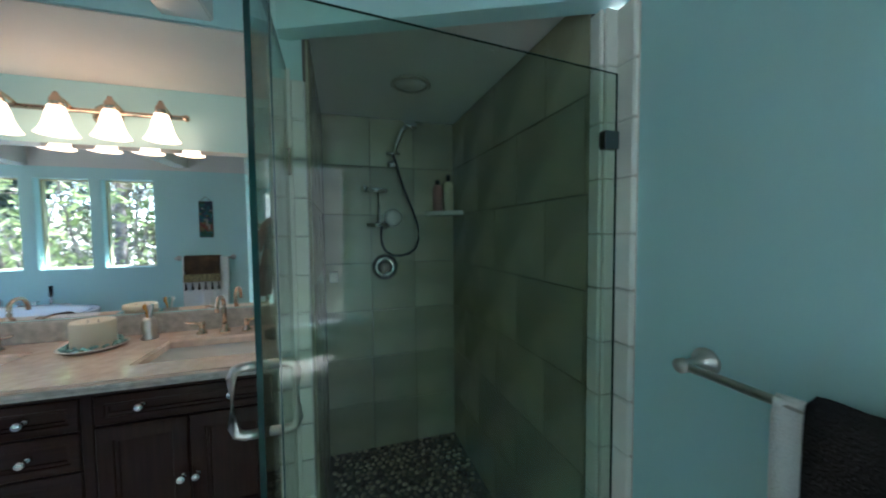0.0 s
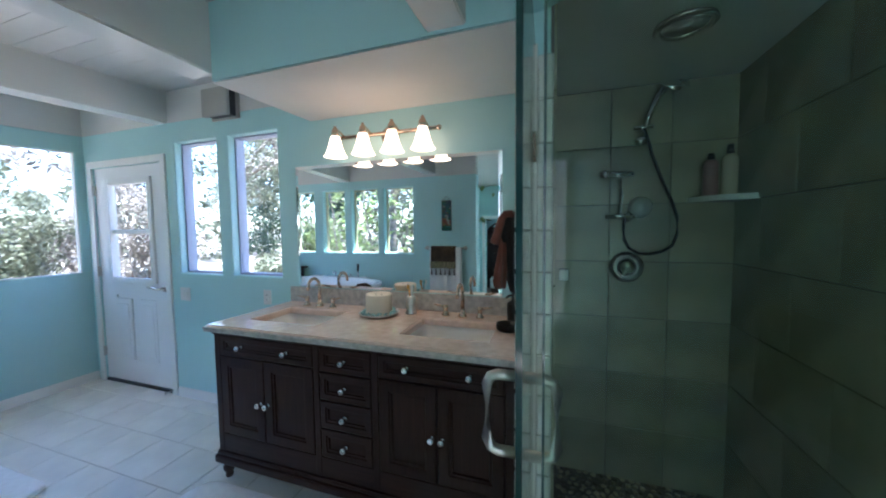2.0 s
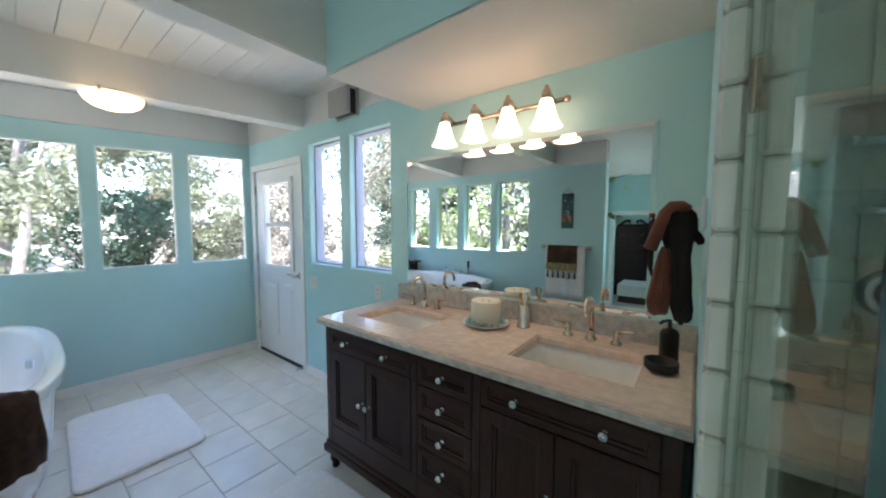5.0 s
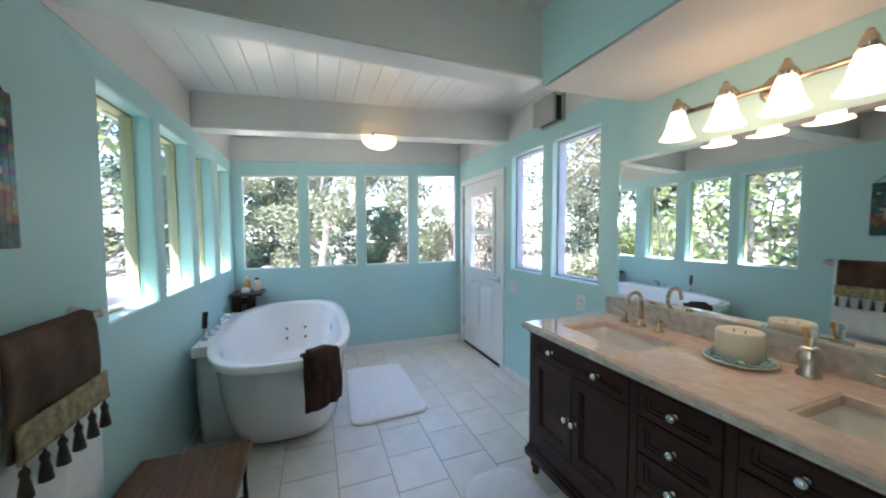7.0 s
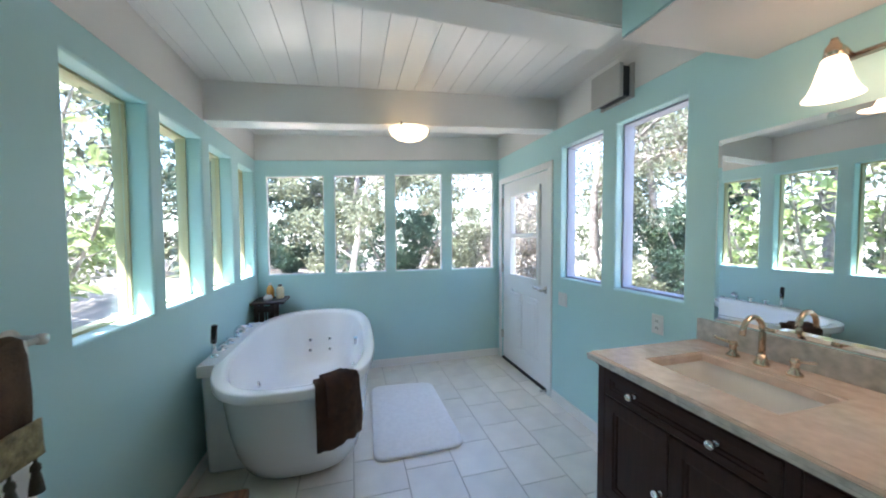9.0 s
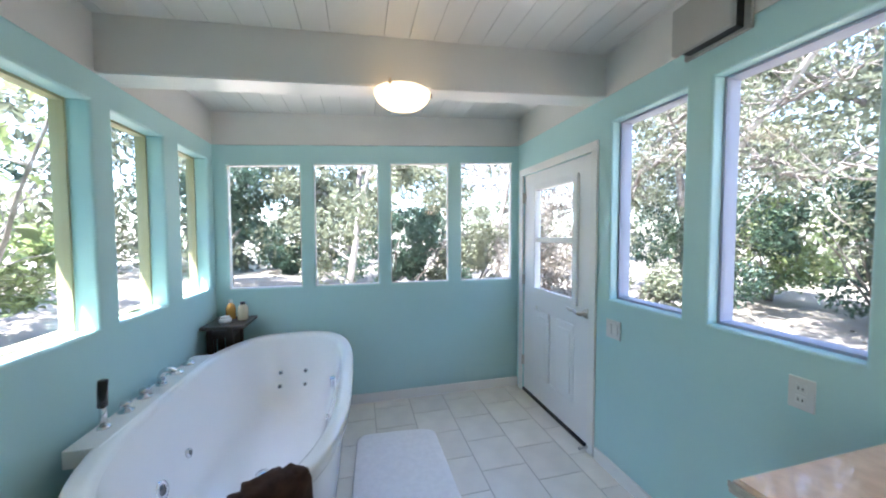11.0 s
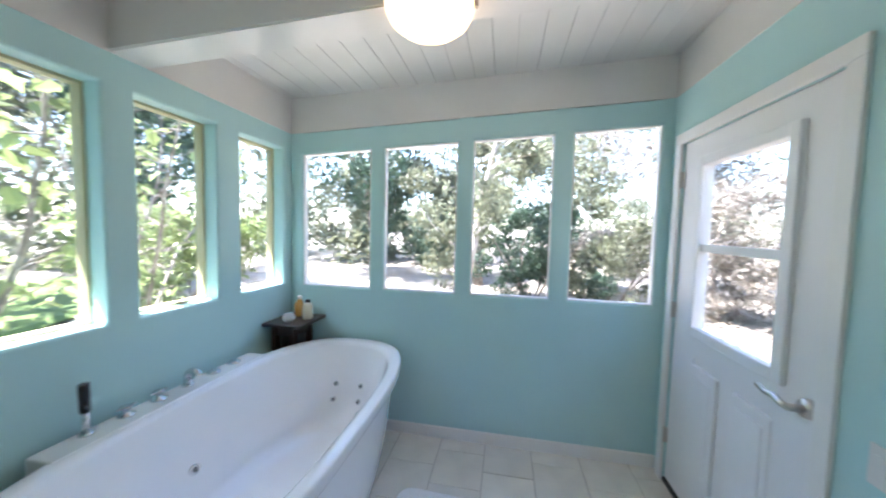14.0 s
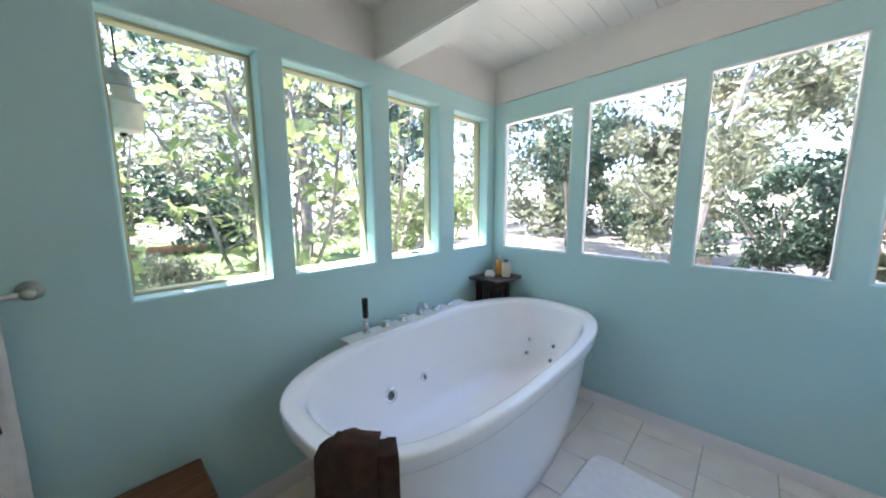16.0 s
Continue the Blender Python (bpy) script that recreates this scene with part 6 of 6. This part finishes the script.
def fig(x, y, height, seed, label, count):
    """A young broad-leaved tree close to the windows: thin stems, each leaf a lobed blade of its own shape."""
    rng = np.random.default_rng(seed)
    ob = thing("fig_tree", (x, y, -0.34), label, "tree", group="fig trees")
    verts, faces = [], []
    for s in range(5):
        a = rng.uniform(0, 6.283)
        path = limb_path(rng, (x + 0.05 * math.cos(a), y + 0.05 * math.sin(a), -0.34), (0.35 * math.cos(a), 0.35 * math.sin(a), 1), height, 12, 0.10)
        part("stem", tube(B(), path, 0.028, 8, 0.25), BARK, ob, smooth=True)
        for k2 in range(4, 13):
            for tw in range(2):
                b2 = rng.uniform(0, 6.283)
                twig = limb_path(rng, path[k2], (math.cos(b2), math.sin(b2), 0.25), rng.uniform(0.25, 0.6), 4, 0.18)
                part("twig", tube(B(), twig, 0.007, 5, 0.5), BARK, ob)
                for q2 in twig[1:]:
                    for n in range(count):
                        c = np.array(q2) + rng.normal(0, 0.07, 3)
                        d = rng.normal(size=3) * np.array([1, 1, 0.5]) + np.array([0, 0, -0.25])
                        d /= np.linalg.norm(d)
                        sdir = np.cross(d, rng.normal(size=3) * 0.4 + np.array([0, 0, 1]))
                        sdir /= np.linalg.norm(sdir) + 1e-9
                        up = np.cross(sdir, d)
                        L = rng.uniform(0.07, 0.135)
                        shape = ((0, 0), (0.25, 0.42), (0.55, 0.30), (0.85, 0.48), (1.05, 0.22), (1.35, 0.0))
                        i0 = len(verts)
                        left = [c + d * L * u + sdir * L * w + up * L * 0.25 * w for u, w in shape[1:-1]]
                        right = [c + d * L * u - sdir * L * w + up * L * 0.25 * w for u, w in shape[1:-1]]
                        verts += [c] + left + [c + d * L * 1.35 - up * L * 0.15] + right[::-1]
                        mid = i0 + 5
                        faces.append((i0, i0 + 1, i0 + 2, i0 + 3, i0 + 4, mid))
                        faces.append((i0, mid, i0 + 6, i0 + 7, i0 + 8, i0 + 9))
    me = bpy.data.meshes.new("foliage")
    me.from_pydata((np.array(verts) - np.array(BASE[ob])).tolist(), [], faces)
    me.materials.append(LEAF_FIG)
    lf = new("foliage", me)
    lf.parent = ob
    return ob


fig(1.05, -4.5, 3.4, 61, "young fig tree with bright lobed leaves", 1)
fig(-0.6, -5.0, 3.6, 62, "young fig tree with bright lobed leaves", 1)
fig(2.35, -5.3, 3.6, 63, "young fig tree with bright lobed leaves", 1)

# rafter tails and eave board outside the tub wall, and the hanging lantern
for i, x in enumerate((0.45, 1.45, 2.1)):
    bm = box(B(), x, x + 0.09, -3.05, LEFT - 0.145, 2.20, 2.36, 0.006)
    single("rafter_tail", bm, CREAM, "cream painted rafter tail under the eaves", "rafter", group="rafter tails", at=(x, -2.9, 2.20))
tagged(part("eave_board", box(B(), -0.45, 2.44, -3.10, -3.06, 2.24, 2.46, 0.004), CREAM), "cream painted eave board", "eave", kind="structure")
for x in (0.4, 1.9):
    single("rafter_tail", box(B(), x, x + 0.09, 0.145, 0.50, 2.44, 2.60, 0.006), CREAM, "cream painted rafter tail under the eaves", "rafter", group="rafter tails", at=(x, 0.3, 2.44))
lan = thing("hanging_lantern", (2.22, -3.02, 1.72), "weathered white tin lantern hanging under the eaves", "lantern")
LAN = (2.225, -3.02, 1.735)
part("cap", lathe(B(), [(0.0, 0.285), (0.014, 0.282), (0.020, 0.262), (0.046, 0.246), (0.050, 0.196), (0.054, 0.190), (0.0, 0.188)], LAN, 20), WEATHERED, lan, "weathered grey tin cap", smooth=True)
part("shade", lathe(B(), [(0.0, 0.187), (0.052, 0.187), (0.058, 0.150), (0.084, 0.124), (0.086, 0.110), (0.074, 0.106), (0.070, 0.020), (0.062, 0.006), (0.0, 0.004)], LAN, 24), OFF_WHITE_TIN, lan, "cream tin shade", smooth=True)
part("finial", lathe(B(), [(0.0, 0.003), (0.013, 0.002), (0.011, -0.012), (0.0, -0.016)], LAN, 12), IRON, lan, smooth=True)
part("hanger", tube(B(), [(2.22, -3.02, 2.0), (2.22, -3.02, 2.25)], 0.004, 6), IRON, lan)

# ---- tiles last ----
def tile_mesh(name, sx, sy, sz, bevel, mat):
    bm = bmesh.new()
    bmesh.ops.create_cube(bm, size=1.0, matrix=Matrix.Diagonal((sx, sy, sz, 1)))
    bmesh.ops.bevel(bm, geom=bm.edges[:], offset=bevel, segments=1, affect="EDGES")
    me = bpy.data.meshes.new(name)
    bm.to_mesh(me)
    bm.free()
    me.materials.append(mat)
    return me


def lay(mesh, at, parent):
    ob = new("tile", mesh)
    ob.location = Vector(at) - BASE.get(parent, Vector())
    ob.parent = parent
    return ob


# floor: 0.31 m columns in running bond
TS = 0.313
floor_tile = tile_mesh("floor_tile", TS - 0.005, TS - 0.005, 0.008, 0.0015, TILE)
random.seed(12)
col = 0
y = -1.41 - 4 * TS
while y < 0.0:
    x = -0.178 - (TS / 2 if col % 2 else 0.0)
    while x < 5.15:
        cx, cy = x + TS / 2, y + TS / 2
        if cx - TS / 2 < 0.0 or cx + TS / 2 > DEEP or cy + TS / 2 > -0.0 or cy - TS / 2 < LEFT:
            x0, x1 = max(0.0, cx - TS / 2 + 0.0025), min(DEEP, cx + TS / 2 - 0.0025)
            y0, y1 = max(LEFT, cy - TS / 2 + 0.0025), min(0.0, cy + TS / 2 - 0.0025)
            if x1 - x0 > 0.02 and y1 - y0 > 0.02 and cy - TS / 2 < 0:
                cut = tile_mesh("cut_tile", x1 - x0, y1 - y0, 0.008, 0.0015, TILE)
                lay(cut, ((x0 + x1) / 2, (y0 + y1) / 2, -0.0042), floor)
        else:
            lay(floor_tile, (cx, cy, -0.0042 + random.uniform(-0.0006, 0.0006)), floor)
        x += TS
    y += TS
    col += 1
bm = box(B(), HALL + 0.01, 5.16, -4.99, LEFT - 0.003, -0.0038, 0.0)
tagged(part("floor_hall", bm, TILE), "pale cream tiled hall floor", "floor", kind="structure")

# shower back wall: 0.30 m squares
for r in range(7):
    z0 = 0.062 + r * 0.30
    z1 = min(z0 + 0.30, SH_CEIL - 0.002)
    for x0 in (4.287, 4.563, 4.839):
        x1 = min(x0 + 0.276, 5.113)
        lay(tile_mesh("shower_tile_back", x1 - x0 - 0.004, 0.008, z1 - z0 - 0.004, 0.0015, SHOWER_TILE), ((x0 + x1) / 2, -0.0185, (z0 + z1) / 2), back)
    y = -0.022
    k3 = 0
    while y > -1.29:
        y1 = max(y - 0.42 if k3 or r % 2 else y - 0.21, -1.295)
        lay(tile_mesh("shower_tile_side", 0.008, y - y1 - 0.004, z1 - z0 - 0.004, 0.0015, SHOWER_TILE), (5.1105, (y + y1) / 2, (z0 + z1) / 2), side)
        y = y1
        k3 += 1
    y = -0.022
    while y > -0.88:
        y1 = max(y - 0.30, -0.895)
        lay(tile_mesh("shower_tile_wing", 0.008, y - y1 - 0.004, z1 - z0 - 0.004, 0.0015, SHOWER_TILE), (4.2825, (y + y1) / 2, (z0 + z1) / 2), wing)
        y = y1
# rounded edge tiles on both jambs
jl = tagged(part("jamb_wing", box(B(), 4.167, 4.278, -0.912, -0.9005, 0.0, 1.96), GROUT), "pale glazed edge tiles on the shower jamb", "jamb", kind="structure")
jr = tagged(part("jamb_side", box(B(), 5.112, 5.168, -1.350, -1.3015, 0.0, 2.065), GROUT), "pale glazed edge tiles on the shower jamb", "jamb", kind="structure")
wrap = tagged(part("jamb_wrap", box(B(), 5.160, 5.1695, -1.418, -1.3505, 0.0, 2.065), GROUT), "pale glazed edge tiles on the shower jamb", "jamb", kind="structure")
P = 0.1297
slim = tile_mesh("edge_tile_slim", 0.040, 0.026, P - 0.0025, 0.008, EDGE_TILE)
cheek = tile_mesh("edge_tile_cheek", 0.044, 0.022, P - 0.0025, 0.004, EDGE_TILE)
strip = tile_mesh("edge_tile_strip", 0.024, 0.006, P - 0.0008, 0.0005, EDGE_TILE)
for r in range(15):
    z = 0.0114 + (r + 0.5) * P
    if z < 1.95:
        lay(slim, (4.185, -0.920, z), jl)
        lay(strip, (4.2185, -0.9125, z + 0.04), jl)
        lay(cheek, (4.2545, -0.920, z), jl)
front = tile_mesh("edge_tile", 0.020, 0.068, 0.1575, 0.005, EDGE_TILE)
face_edge = tile_mesh("edge_tile_face", 0.046, 0.012, 0.1575, 0.003, EDGE_TILE)
inner_edge = tile_mesh("edge_tile_inner", 0.014, 0.046, 0.1575, 0.004, EDGE_TILE)
for r in range(13):
    z = 0.080 + r * 0.160
    if z < 2.08:
        lay(front, (5.158, -1.385, z), wrap)
        lay(face_edge, (5.136, -1.352, z), jr)
        lay(inner_edge, (5.106, -1.327, z), jr)
